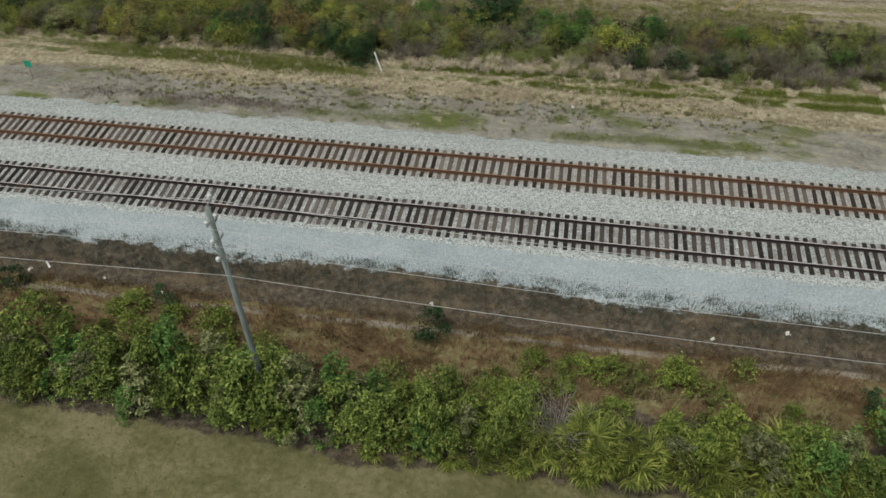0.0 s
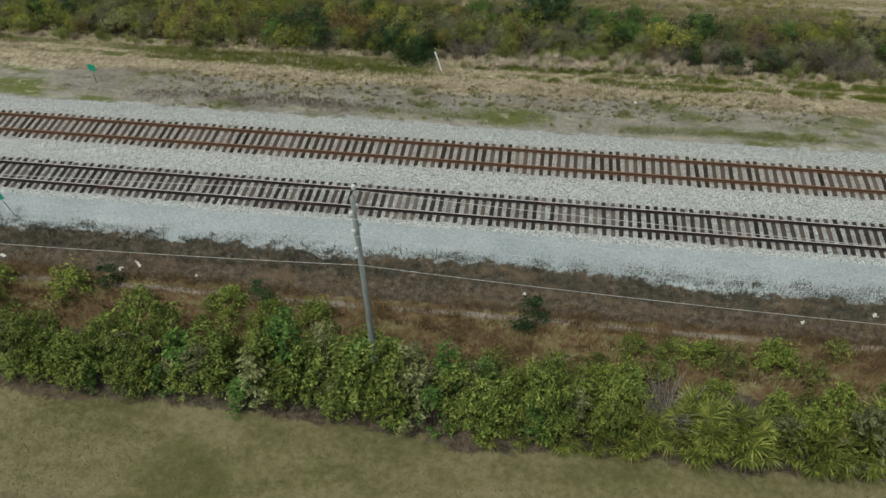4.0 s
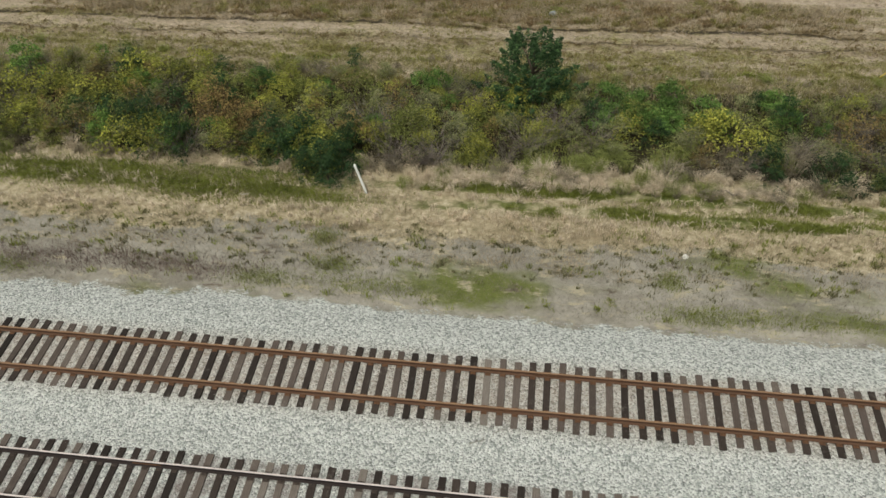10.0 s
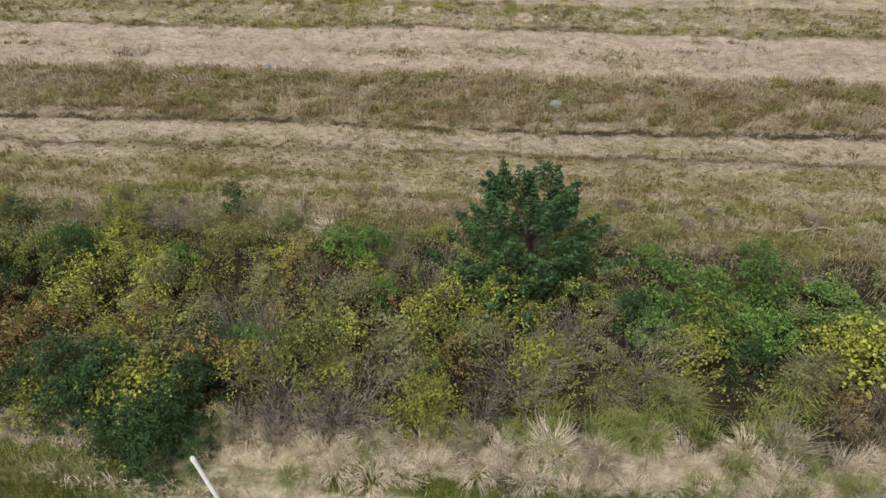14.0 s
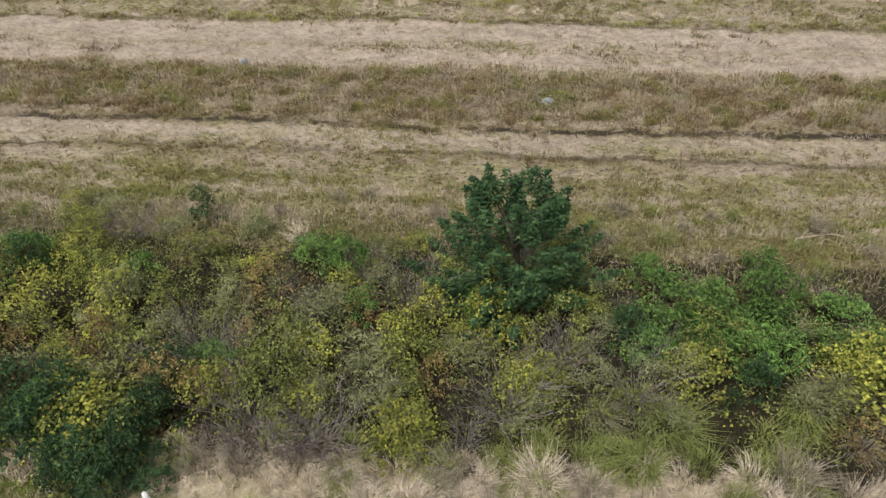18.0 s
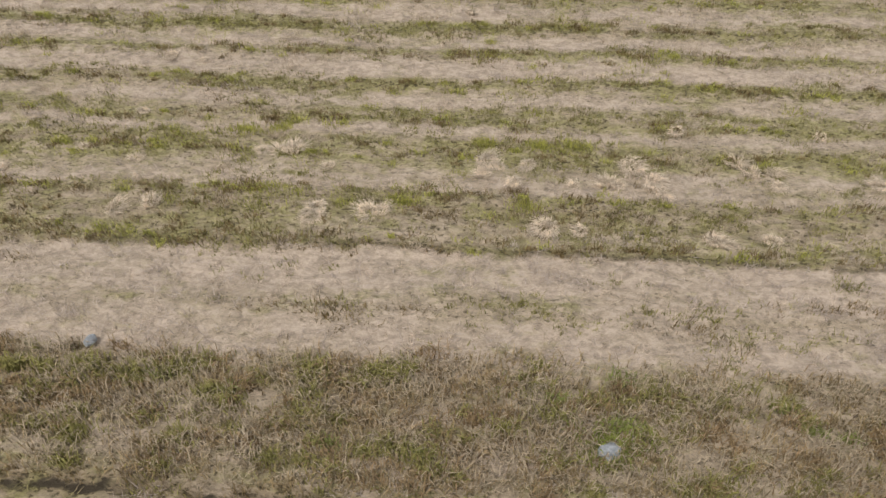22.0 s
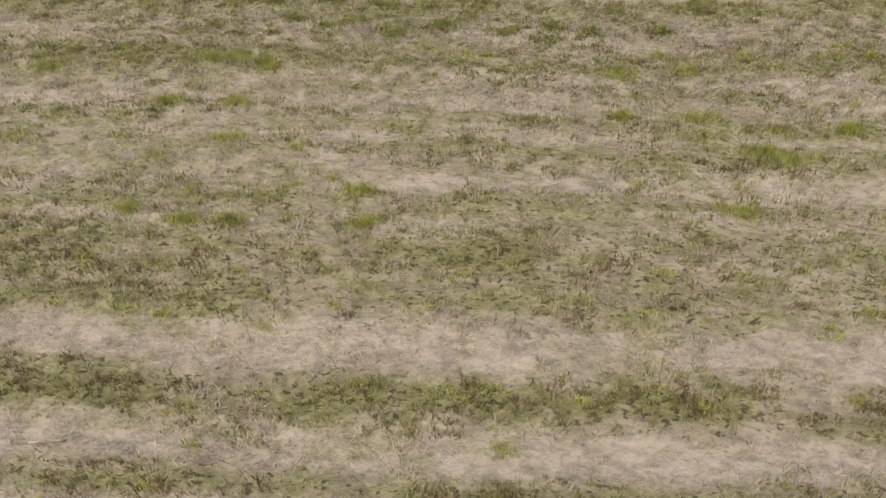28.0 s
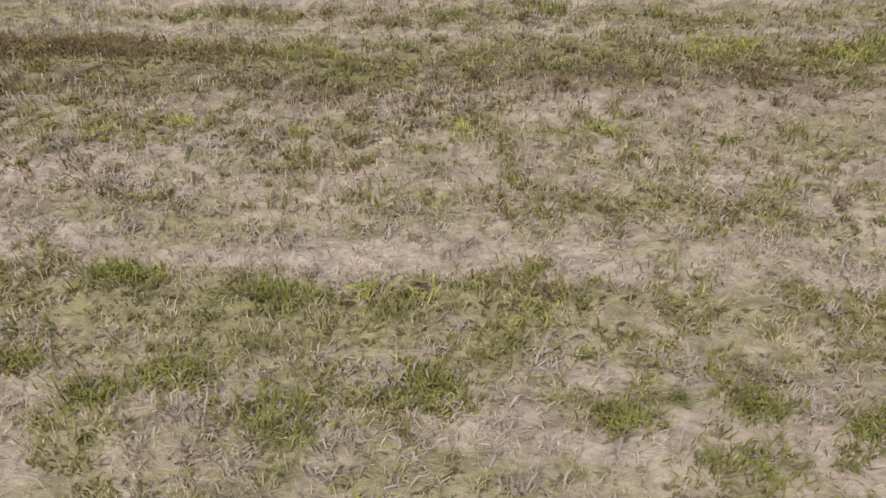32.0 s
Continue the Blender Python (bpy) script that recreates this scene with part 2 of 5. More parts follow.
def zone(net, y, at, soft):
    """0 before the line at, 1 behind it; the line is frayed."""
    n = net.noise(1.1, 6, 0.75, (0.8, 1, 1), (at, 0, 0))
    slow = net.noise(0.11, 2, 0.5, (1, 1, 1), (at * 3, 0, 0))
    n = net.math("ADD", net.math("MULTIPLY", net.math("SUBTRACT", n, 0.5), soft * 5), net.math("MULTIPLY", net.math("SUBTRACT", slow, 0.5), soft * 5))
    return net.step(net.math("ADD", y, n), at - soft * 0.3, at + soft * 0.3)


def ground_material():
    net = Net("ground")
    y = net.axis(1)
    grit = net.noise(38, 3, 0.8)
    stones, tint = net.cells(17)
    sep = net.node("ShaderNodeSeparateColor")
    net.put(sep.inputs[0], tint)
    shade = net.math("ADD", net.math("MULTIPLY", sep.outputs[0], 0.5), net.math("MULTIPLY", grit, 0.5))
    blot = net.noise(0.5, 5, 0.65, (0.4, 1, 1))
    mid = net.noise(3.0, 5, 0.7)
    asphalt = net.ramp(net.math("ADD", net.math("MULTIPLY", blot, 0.6), net.math("MULTIPLY", grit, 0.4)), [(0.32, (0.02, 0.022, 0.027)), (0.46, (0.045, 0.049, 0.058)), (0.56, (0.085, 0.09, 0.1)), (0.68, (0.17, 0.172, 0.175))])
    gravel = net.ramp(net.math("ADD", net.math("MULTIPLY", shade, 0.4), net.math("MULTIPLY", net.noise(0.9, 5, 0.75), 0.6)), [(0.35, (0.06, 0.05, 0.04)), (0.5, (0.17, 0.15, 0.125)), (0.58, (0.38, 0.36, 0.33)), (0.75, (0.52, 0.5, 0.47))])
    verge = net.ramp(net.math("ADD", net.math("MULTIPLY", net.noise(0.35, 4, 0.6, (0.5, 1, 1), (4, 4, 0)), 0.6), net.math("MULTIPLY", mid, 0.4)), [(0.3, (0.07, 0.072, 0.025)), (0.46, (0.14, 0.132, 0.056)), (0.6, (0.24, 0.21, 0.115))])
    worn = net.math("MULTIPLY", net.step(y, -18.0, -19.75), net.step(net.noise(0.55, 5, 0.75, (0.4, 1, 1), (14, 22, 0)), 0.4, 0.56))
    verge = net.mix(net.math("MULTIPLY", worn, 0.75), verge, net.mix(mid, (0.045, 0.036, 0.024), (0.13, 0.105, 0.07)))
    soil = net.ramp(net.math("ADD", net.math("MULTIPLY", mid, 0.6), net.math("MULTIPLY", grit, 0.4)), [(0.3, (0.02, 0.016, 0.012)), (0.46, (0.058, 0.046, 0.034)), (0.58, (0.15, 0.122, 0.09)), (0.75, (0.35, 0.31, 0.25))])
    soil = net.mix(net.math("MULTIPLY", net.step(net.noise(0.7, 5, 0.75, (0.35, 1, 1), (33, 12, 0)), 0.5, 0.64), 0.7), soil, net.mix(mid, (0.08, 0.055, 0.032), (0.2, 0.15, 0.1)))
    rusty = net.ramp(net.math("ADD", net.math("MULTIPLY", mid, 0.5), net.math("MULTIPLY", net.noise(0.6, 4, 0.7, (0.5, 1, 1), (40, 0, 0)), 0.5)), [(0.34, (0.07, 0.045, 0.022)), (0.48, (0.165, 0.105, 0.058)), (0.56, (0.2, 0.17, 0.08)), (0.68, (0.3, 0.26, 0.16))])
    dusty = net.ramp(net.math("ADD", net.math("MULTIPLY", shade, 0.5), net.math("MULTIPLY", blot, 0.5)), [(0.3, (0.3, 0.34, 0.36)), (0.5, (0.42, 0.465, 0.48)), (0.7, (0.56, 0.6, 0.61))])
    ballast = net.ramp(shade, [(0.2, (0.15, 0.16, 0.155)), (0.4, (0.4, 0.42, 0.405)), (0.58, (0.575, 0.59, 0.57)), (0.8, (0.76, 0.77, 0.745))])
    rustfall = net.step(net.math("ABSOLUTE", net.math("SUBTRACT", y, 4.58)), 1.9, 0.7)
    ballast = net.mix(net.math("MULTIPLY", rustfall, net.math("MULTIPLY", mid, 0.7)), ballast, (0.3, 0.2, 0.14))
    ballast = net.mix(net.math("MULTIPLY", net.step(net.math("ABSOLUTE", y), 1.5, 1.1), net.step(net.math("ADD", net.math("MULTIPLY", mid, 0.5), net.math("MULTIPLY", net.noise(0.45, 3, 0.6, (1, 1, 1), (60, 0, 0)), 0.5)), 0.4, 0.68)), ballast, (0.22, 0.185, 0.175))
    weeds = net.ramp(net.math("ADD", net.math("MULTIPLY", mid, 0.5), net.math("MULTIPLY", blot, 0.5)), [(0.28, (0.17, 0.155, 0.125)), (0.5, (0.34, 0.315, 0.27)), (0.72, (0.5, 0.47, 0.41))])
    weeds = net.mix(net.step(net.noise(0.28, 4, 0.6, (0.5, 1, 1), (31, 2, 0)), 0.52, 0.66), weeds, net.mix(mid, (0.07, 0.09, 0.02), (0.22, 0.24, 0.075)))
    straw_bits = net.step(net.noise(1.6, 5, 0.75, (0.5, 1, 1), (77, 5, 0)), 0.53, 0.66)
    weeds = net.mix(straw_bits, weeds, (0.44, 0.39, 0.28))
    weeds = net.mix(net.step(net.noise(1.0, 5, 0.75, (0.5, 1, 1), (17, 45, 0)), 0.58, 0.7), weeds, (0.14, 0.11, 0.085))
    bank = net.math("ADD", y, net.math("ADD", net.math("MULTIPLY", net.axis(0), 0.0), net.math("MULTIPLY", net.math("SUBTRACT", net.noise(0.7, 4, 0.7, (0.6, 1, 1), (3, 3, 0)), 0.5), 1.3)))
    rows = net.ramp(net.math("DIVIDE", net.math("SUBTRACT", bank, 10.5), 7.0, clamp=True), [(0.0, (.3,) * 3), (.14, (.25,) * 3), (.2, (.12,) * 3), (.33, (.1,) * 3), (.36, (.35,) * 3), (.4, (.0,) * 3), (.52, (.0,) * 3), (.56, (.85,) * 3), (.63, (.85,) * 3), (.67, (.1,) * 3), (.73, (.85,) * 3), (.81, (.85,) * 3), (.86, (.1,) * 3), (1.0, (.3,) * 3)])
    turf = net.step(net.math("ADD", net.math("MULTIPLY", rows, 0.55), net.math("MULTIPLY", net.noise(0.6, 5, 0.7, (0.5, 1, 1), (9, 2, 0)), 1.5)), 1.0, 1.35)
    dry = net.mix(turf, net.ramp(mid, [(0.3, (0.19, 0.165, 0.085)), (0.5, (0.47, 0.4, 0.27)), (0.7, (0.72, 0.62, 0.47))]), net.ramp(mid, [(0.3, (0.06, 0.078, 0.016)), (0.55, (0.13, 0.15, 0.036)), (0.75, (0.22, 0.23, 0.08))]))
    # hedge floor, coloured near black for the shade between its shrubs
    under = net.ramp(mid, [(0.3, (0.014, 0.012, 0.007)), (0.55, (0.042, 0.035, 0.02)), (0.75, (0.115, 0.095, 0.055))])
    c = net.mix(zone(net, y, -30.7, 0.3), verge, asphalt)
    c = net.mix(net.math("MULTIPLY", zone(net, y, -20.4, 0.3), net.step(net.noise(0.3, 4, 0.7, (1, 0.3, 1), (50, 0, 0)), 0.36, 0.5)), c, gravel)
    c = net.mix(zone(net, y, -20.1, 0.3), c, verge)
    c = net.mix(zone(net, y, -13.8, 0.45), c, soil)
    c = net.mix(zone(net, y, -10.1, 0.6), c, rusty)
    c = net.mix(zone(net, y, -6.45, 0.35), c, soil)
    trod = net.math("ADD", net.math("ADD", y, 6.82), net.math("MULTIPLY", net.axis(0), -0.012))
    trod = net.step(net.math("ABSOLUTE", net.math("ADD", trod, net.math("MULTIPLY", net.math("SUBTRACT", mid, 0.5), 0.5))), 0.24, 0.06)
    c = net.mix(net.math("MULTIPLY", trod, net.step(net.noise(0.3, 4, 0.7, (1, 0.2, 1), (71, 0, 0)), 0.38, 0.55)), c, net.mix(mid, (0.17, 0.14, 0.11), (0.42, 0.37, 0.31)))
    c = net.mix(zone(net, y, -3.8, 0.42), c, dusty)
    c = net.mix(zone(net, y, -1.75, 0.12), c, ballast)
    c = net.mix(zone(net, y, 8.2, 0.5), c, weeds)
    c = net.mix(zone(net, y, 12.3, 0.7), net.scale(c, net.math("SUBTRACT", 1.0, net.math("MULTIPLY", net.step(y, 8.0, 9.5), 0.12))), net.scale(dry, 0.82))
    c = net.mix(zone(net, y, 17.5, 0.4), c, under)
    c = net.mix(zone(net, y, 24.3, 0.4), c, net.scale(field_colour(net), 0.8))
    stony = net.math("MULTIPLY", net.step(y, -4.0, -3.6), net.step(y, 8.6, 8.0))
    rough_h = net.math("ADD", net.math("MULTIPLY", mid, 0.8), net.math("MULTIPLY", net.math("MULTIPLY", stones, -1.2), stony))
    rough_h = net.math("ADD", rough_h, net.math("MULTIPLY", grit, 0.25))
    rough_h = net.math("ADD", rough_h, net.math("MULTIPLY", net.math("MULTIPLY", net.matted, 1.6), net.step(y, 24.0, 25.5)))
    return net.done(c, 0.95, rough_h, 0.8, 0.06)


def grass_material(name, colour=None, spread=0.6, glow=0.25, tone=0.8):
    """Blades: the colour of the ground they grow from, or one of their own, varied blade by blade."""
    net = Net(name)
    c = field_colour(net, False) if colour is None else net.mix(net.noise(0.8, 4, 0.65, (0.6, 1, 1)), colour[0], colour[1])
    # tufts differ more than the blades of one tuft
    tuft = net.step(net.noise(5.5, 3, 0.6, (0.7, 1, 1), (9, 4, 0)), 0.3, 0.7)
    vary = net.math("ADD", net.math("MULTIPLY", tuft, spread * 0.75), net.math("MULTIPLY", net.island(), spread * 0.35))
    c = net.scale(c, net.math("MULTIPLY", net.math("ADD", 1.0 - spread * 0.55, vary), tone))
    return net.done(c, 0.8, sheer=glow)


def leaf_material(name, dark, mid, light, glow=0.14, tone=0.8):
    net = Net(name)
    v = net.math("ADD", net.math("MULTIPLY", net.island(), 0.3), net.math("MULTIPLY", net.noise(2.4, 3, 0.65), 0.7))
    c = net.ramp(v, [(0.3, dark), (0.5, mid), (0.72, light)])
    c = net.scale(c, net.math("ADD", 0.85 * tone, net.math("MULTIPLY", net.each(), 0.6 * tone)))
    net.bsdf.inputs["Specular IOR Level"].default_value = 0.2
    return net.done(c, 0.65, sheer=glow)


def plain_material(name, a, b, size=6.0, rough=0.8, metal=0.0, stretch=(1, 1, 1), relief=0.3):
    net = Net(name)
    n = net.noise(size, 5, 0.65, stretch)
    g = net.noise(size * 7, 3, 0.7, stretch)
    c = net.mix(net.step(net.math("ADD", net.math("MULTIPLY", n, 0.7), net.math("MULTIPLY", g, 0.3)), 0.3, 0.7), a, b)
    return net.done(c, rough, g, relief, 0.01, metal)


def sleeper_material():
    net = Net("creosoted_timber")
    own = net.each()
    grain = net.noise(9, 4, 0.7, (3.5, 0.35, 1))
    fine = net.noise(30, 3, 0.7, (2.5, 0.3, 1))
    c = net.ramp(own, [(0.0, (0.018, 0.014, 0.012)), (0.4, (0.045, 0.034, 0.029)), (0.75, (0.095, 0.075, 0.065)), (0.93, (0.14, 0.115, 0.1)), (1.0, (0.2, 0.175, 0.155))])
    c = net.scale(c, net.math("ADD", 0.45, net.math("MULTIPLY", grain, 1.1)))
    dust = net.step(net.noise(2.2, 5, 0.7), 0.55, 0.75)
    c = net.mix(net.math("MULTIPLY", dust, 0.35), c, (0.3, 0.27, 0.24))
    return net.done(c, 0.9, net.math("ADD", grain, fine), 0.5, 0.02)


def rail_material(name, side, top, shine):
    """Rusty sides; the running surface, which faces up, is worn."""
    net = Net(name)
    geo = net.node("ShaderNodeNewGeometry")
    s = net.node("ShaderNodeSeparateXYZ")
    net.put(s.inputs[0], geo.outputs["Normal"])
    z = net.axis(2)
    worn = net.math("MULTIPLY", net.step(s.outputs[2], 0.8, 0.95), net.step(z, 0.165, 0.172))
    n = net.noise(3.0, 5, 0.7, (0.5, 2, 2))
    c = net.mix(n, side, [v * 1.7 for v in side])
    c = net.mix(worn, c, net.mix(n, top, [v * 1.3 for v in top]))
    return net.done(c, net.math("SUBTRACT", 0.85, net.math("MULTIPLY", worn, 0.85 - shine)), n, 0.2, 0.01, net.math("MULTIPLY", worn, 0.2 if shine < 0.5 else 0.1))


M_GROUND = ground_material()
M_FIELD = grass_material("mown_grass")
M_STRAW = grass_material("straw_grass", ((0.38, 0.31, 0.195), (0.66, 0.55, 0.41)))
M_GREENGRASS = grass_material("green_grass", ((0.15, 0.18, 0.045), (0.33, 0.36, 0.12)), tone=1.0)
M_TUFT = grass_material("fresh_tuft", ((0.27, 0.275, 0.055), (0.48, 0.47, 0.13)), 0.7, tone=1.0)
M_CLUMP = grass_material("olive_clump", ((0.19, 0.178, 0.05), (0.42, 0.39, 0.14)), 0.9)
M_BROWNCLUMP = grass_material("brown_clump", ((0.15, 0.105, 0.045), (0.36, 0.27, 0.13)), 0.9)
M_THATCH = grass_material("pale_thatch", ((0.43, 0.36, 0.3), (0.62, 0.53, 0.45)), 0.5)
M_BANKGREEN = grass_material("bank_green", ((0.11, 0.14, 0.026), (0.32, 0.345, 0.085)), 0.9, tone=1.0)
M_VERGE = grass_material("verge_grass", ((0.085, 0.085, 0.03), (0.2, 0.172, 0.09)), tone=1.0)
M_GREYWEED = grass_material("grey_weed", ((0.25, 0.225, 0.185), (0.45, 0.41, 0.35)))
M_RUSTGRASS = grass_material("rusty_grass", ((0.135, 0.082, 0.038), (0.26, 0.19, 0.1)), tone=1.0)
M_DARKWEED = grass_material("dark_weed", ((0.06, 0.066, 0.05), (0.2, 0.205, 0.165)), tone=1.0)
M_DEADWEED = grass_material("dead_weed", ((0.17, 0.12, 0.105), (0.36, 0.28, 0.25)))
M_CREAM = grass_material("cream_straw", ((0.5, 0.42, 0.3), (0.76, 0.65, 0.52)), 0.8, tone=1.0)
M_DRYWEED = grass_material("dry_weed", ((0.24, 0.2, 0.14), (0.47, 0.41, 0.31)), 1.0)
# blades below the hedge, their colour darkened to carry the shrubs' shade
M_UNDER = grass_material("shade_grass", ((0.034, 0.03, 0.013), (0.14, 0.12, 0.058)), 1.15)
M_UNCUT = grass_material("uncut_grass", ((0.19, 0.14, 0.065), (0.45, 0.35, 0.2)), 1.1, tone=0.92)
M_BROWNGRASS = grass_material("brown_grass", ((0.17, 0.12, 0.055), (0.38, 0.27, 0.155)), 1.0, tone=1.0)
M_OLIVETUFT = grass_material("olive_tuft", ((0.15, 0.16, 0.035), (0.34, 0.33, 0.09)), 0.9, tone=0.95)
M_STUBBLE = grass_material("stubble", ((0.3, 0.25, 0.15), (0.57, 0.48, 0.35)), 1.1, tone=0.95)
M_PALETUFT = grass_material("pale_tuft", ((0.46, 0.38, 0.27), (0.64, 0.54, 0.4)), 0.4, tone=0.9)
M_OLIVEGRASS = grass_material("olive_grass", ((0.12, 0.12, 0.05), (0.24, 0.225, 0.1)))
L_BROAD = leaf_material("broad_leaf", (0.034, 0.052, 0.011), (0.115, 0.155, 0.032), (0.29, 0.33, 0.088), tone=1.08)
L_LIME = leaf_material("lime_leaf", (0.045, 0.07, 0.014), (0.14, 0.18, 0.034), (0.31, 0.34, 0.085), tone=1.0)
L_DARK = leaf_material("evergreen_leaf", (0.012, 0.028, 0.012), (0.036, 0.075, 0.028), (0.09, 0.16, 0.055), tone=0.95)
L_GREEN = leaf_material("green_leaf", (0.022, 0.048, 0.012), (0.075, 0.14, 0.032), (0.2, 0.31, 0.08), tone=1.12)
L_YELLOW = leaf_material("yellow_leaf", (0.075, 0.085, 0.018), (0.2, 0.212, 0.04), (0.46, 0.455, 0.09), tone=0.95)
L_OLIVE = leaf_material("olive_leaf", (0.035, 0.04, 0.012), (0.125, 0.145, 0.035), (0.3, 0.32, 0.1), tone=1.08)
L_BROWN = leaf_material("brown_leaf", (0.055, 0.036, 0.018), (0.17, 0.12, 0.048), (0.37, 0.28, 0.11), tone=0.95)
L_SAGE = leaf_material("sage_leaf", (0.055, 0.06, 0.026), (0.15, 0.16, 0.07), (0.33, 0.335, 0.17), tone=1.08)
L_PALM = leaf_material("palm_leaf", (0.045, 0.065, 0.014), (0.13, 0.155, 0.03), (0.31, 0.32, 0.08), tone=1.0)
M_TWIG = plain_material("grey_twig", (0.1, 0.083, 0.072), (0.3, 0.26, 0.23))
M_DEADTWIG = plain_material("bleached_twig", (0.15, 0.125, 0.115), (0.38, 0.335, 0.315))
M_BARK = plain_material("bark", (0.035, 0.028, 0.02), (0.11, 0.088, 0.065))
M_TIE = sleeper_material()
# near rail: sides darkened as if shaded, worn top paled with sky shine
M_RAIL_NEAR = rail_material("used_rail", (0.024, 0.018, 0.017), (0.56, 0.5, 0.48), 0.45)
M_RAIL_FAR = rail_material("rusty_rail", (0.085, 0.047, 0.03), (0.24, 0.145, 0.085), 0.75)
M_PLATE = plain_material("rusty_plate", (0.07, 0.035, 0.02), (0.17, 0.085, 0.045), 14)
M_DULLPLATE = plain_material("dull_plate", (0.03, 0.023, 0.02), (0.08, 0.06, 0.05), 14)
M_CONCRETE = plain_material("grey_concrete", (0.36, 0.4, 0.45), (0.5, 0.53, 0.57), 3, 0.8)
M_POLE = plain_material("weathered_pole", (0.16, 0.18, 0.17), (0.3, 0.33, 0.315), 4, 0.9, 0, (2, 2, 0.3))
M_GLASSY = plain_material("white_porcelain", (0.6, 0.62, 0.62), (0.8, 0.81, 0.8), 6, 0.25)
M_WIRE = plain_material("wire_metal", (0.42, 0.42, 0.41), (0.6, 0.6, 0.58), 6, 0.5, 0.2)
M_STEEL = plain_material("galvanised_steel", (0.2, 0.21, 0.21), (0.4, 0.41, 0.42), 8, 0.5, 0.7)
M_SIGN = plain_material("green_sign", (0.01, 0.3, 0.17), (0.03, 0.4, 0.24), 5, 0.5)
M_WHITE = plain_material("white_plastic", (0.66, 0.66, 0.64), (0.82, 0.82, 0.8), 5, 0.5)
M_YELLOW = plain_material("yellow_plastic", (0.5, 0.36, 0.04), (0.68, 0.52, 0.09), 5, 0.5)
M_BAG = plain_material("dull_plastic", (0.2, 0.22, 0.23), (0.34, 0.36, 0.37), 9, 0.45)
M_LITTER = plain_material("litter_paper", (0.58, 0.56, 0.52), (0.8, 0.79, 0.76), 9, 0.7)
M_WOOD = plain_material("dead_wood", (0.12, 0.1, 0.085), (0.3, 0.27, 0.24), 5, 0.9, 0, (1, 1, 3))

# ---- shapes ----

# Height of the ground across the line: y, z.
PROFILE = np.array([(-3000, -1.6), (-20.8, -1.6), (-19.85, -1.52), (-13, -1.4), (-10, -1.25), (-7.5, -1.0), (-5.4, -0.95), (-3.9, -0.62), (-2.3, -0.14), (-1.5, -0.05), (1.5, -0.05), (2.3, -0.12),
                    (3.1, -0.05), (6.1, -0.05), (7.0, -0.2), (8.4, -0.6), (11, -0.75), (15, -1.05), (18, -1.25), (24, -1.3), (28.3, -1.5), (3000, -1.5)])


def bumps(x, y):
    """Unevenness of the ground: small waves, sums of sines with no common period."""
    w = np.sin(0.31 * x + 1.3 * np.sin(0.17 * y)) * np.sin(0.43 * y + 0.7) + 0.6 * np.sin(0.9 * x + 0.4 * y) * np.sin(1.1 * y - 0.3 * x) + 0.35 * np.sin(2.3 * x - 1.1 * y + 2) * np.sin(1.9 * y + 0.8 * x)
    amount = np.interp(y, [-20.5, -19, -9, -4, -2.5, 7, 9, 14, 30, 60, 100, 140], [0.0, 0.05, 0.07, 0.05, 0.0, 0.0, 0.04, 0.07, 0.06, 0.06, 0.06, 0.0])
    return w * amount


TABLE = np.random.default_rng(99).uniform(0, 1, (256, 256))


def lumps(x, y, cell, seed=0):
    """Smooth random values from 0 to 1, with features about a cell wide."""
    u, v = x / cell + 17.3 * seed, y / cell + 9.1 * seed
    i, j = np.floor(u).astype(int), np.floor(v).astype(int)
    a, b = u - i, v - j
    a, b = a * a * (3 - 2 * a), b * b * (3 - 2 * b)
    t = lambda p, q: TABLE[(i + p) % 256, (j + q) % 256]
    return (t(0, 0) * (1 - a) + t(1, 0) * a) * (1 - b) + (t(0, 1) * (1 - a) + t(1, 1) * a) * b


def ground_z(x, y):
    z = np.interp(y, PROFILE[:, 0], PROFILE[:, 1])
    # low scarps where the mower left the taller strips
    z = z + np.where((y > 24) & (y < 84), 0.13 * shares(y - 0.025 * x)[2] - 0.02, 0.0)
    # grooves of the shadow lines, and the tussocks of matted grass
    for at, bare in SHADE_GROOVES:
        z = z - 0.1 * bare * np.exp(-(((y - 0.025 * x) - at) / 0.13) ** 2)
    matted = np.clip((y - 24.5) / 1.5, 0, 1) * np.clip((80 - y) / 4, 0, 1)
    z = z + matted * (0.13 * (lumps(x * 0.7, y, 0.42, 21) - 0.5) + 0.1 * (lumps(x * 0.5, y, 1.1, 22) - 0.5) + 0.06 * (lumps(x, y, 0.22, 23) - 0.5))
    return z + bumps(x, y)


def soup(name, verts, faces, material, smooth=False):
    """A mesh from arrays of places and of faces with equally many corners."""
    me = bpy.data.meshes.new(name)
    n, k = len(faces), faces.shape[1]
    me.vertices.add(len(verts))
    me.vertices.foreach_set("co", np.ascontiguousarray(verts, np.float32).ravel())
    me.loops.add(n * k)
    me.loops.foreach_set("vertex_index", np.ascontiguousarray(faces, np.int32).ravel())
    me.polygons.add(n)
    me.polygons.foreach_set("loop_start", np.arange(0, n * k, k, dtype=np.int32))
    me.polygons.foreach_set("use_smooth", np.full(n, smooth))
    me.update(calc_edges=True)
    me.materials.append(material)
    return me


def finish(bm, name, material):
    me = bpy.data.meshes.new(name)
    bm.normal_update()
    bm.to_mesh(me)
    bm.free()
    me.materials.append(material)
    return me


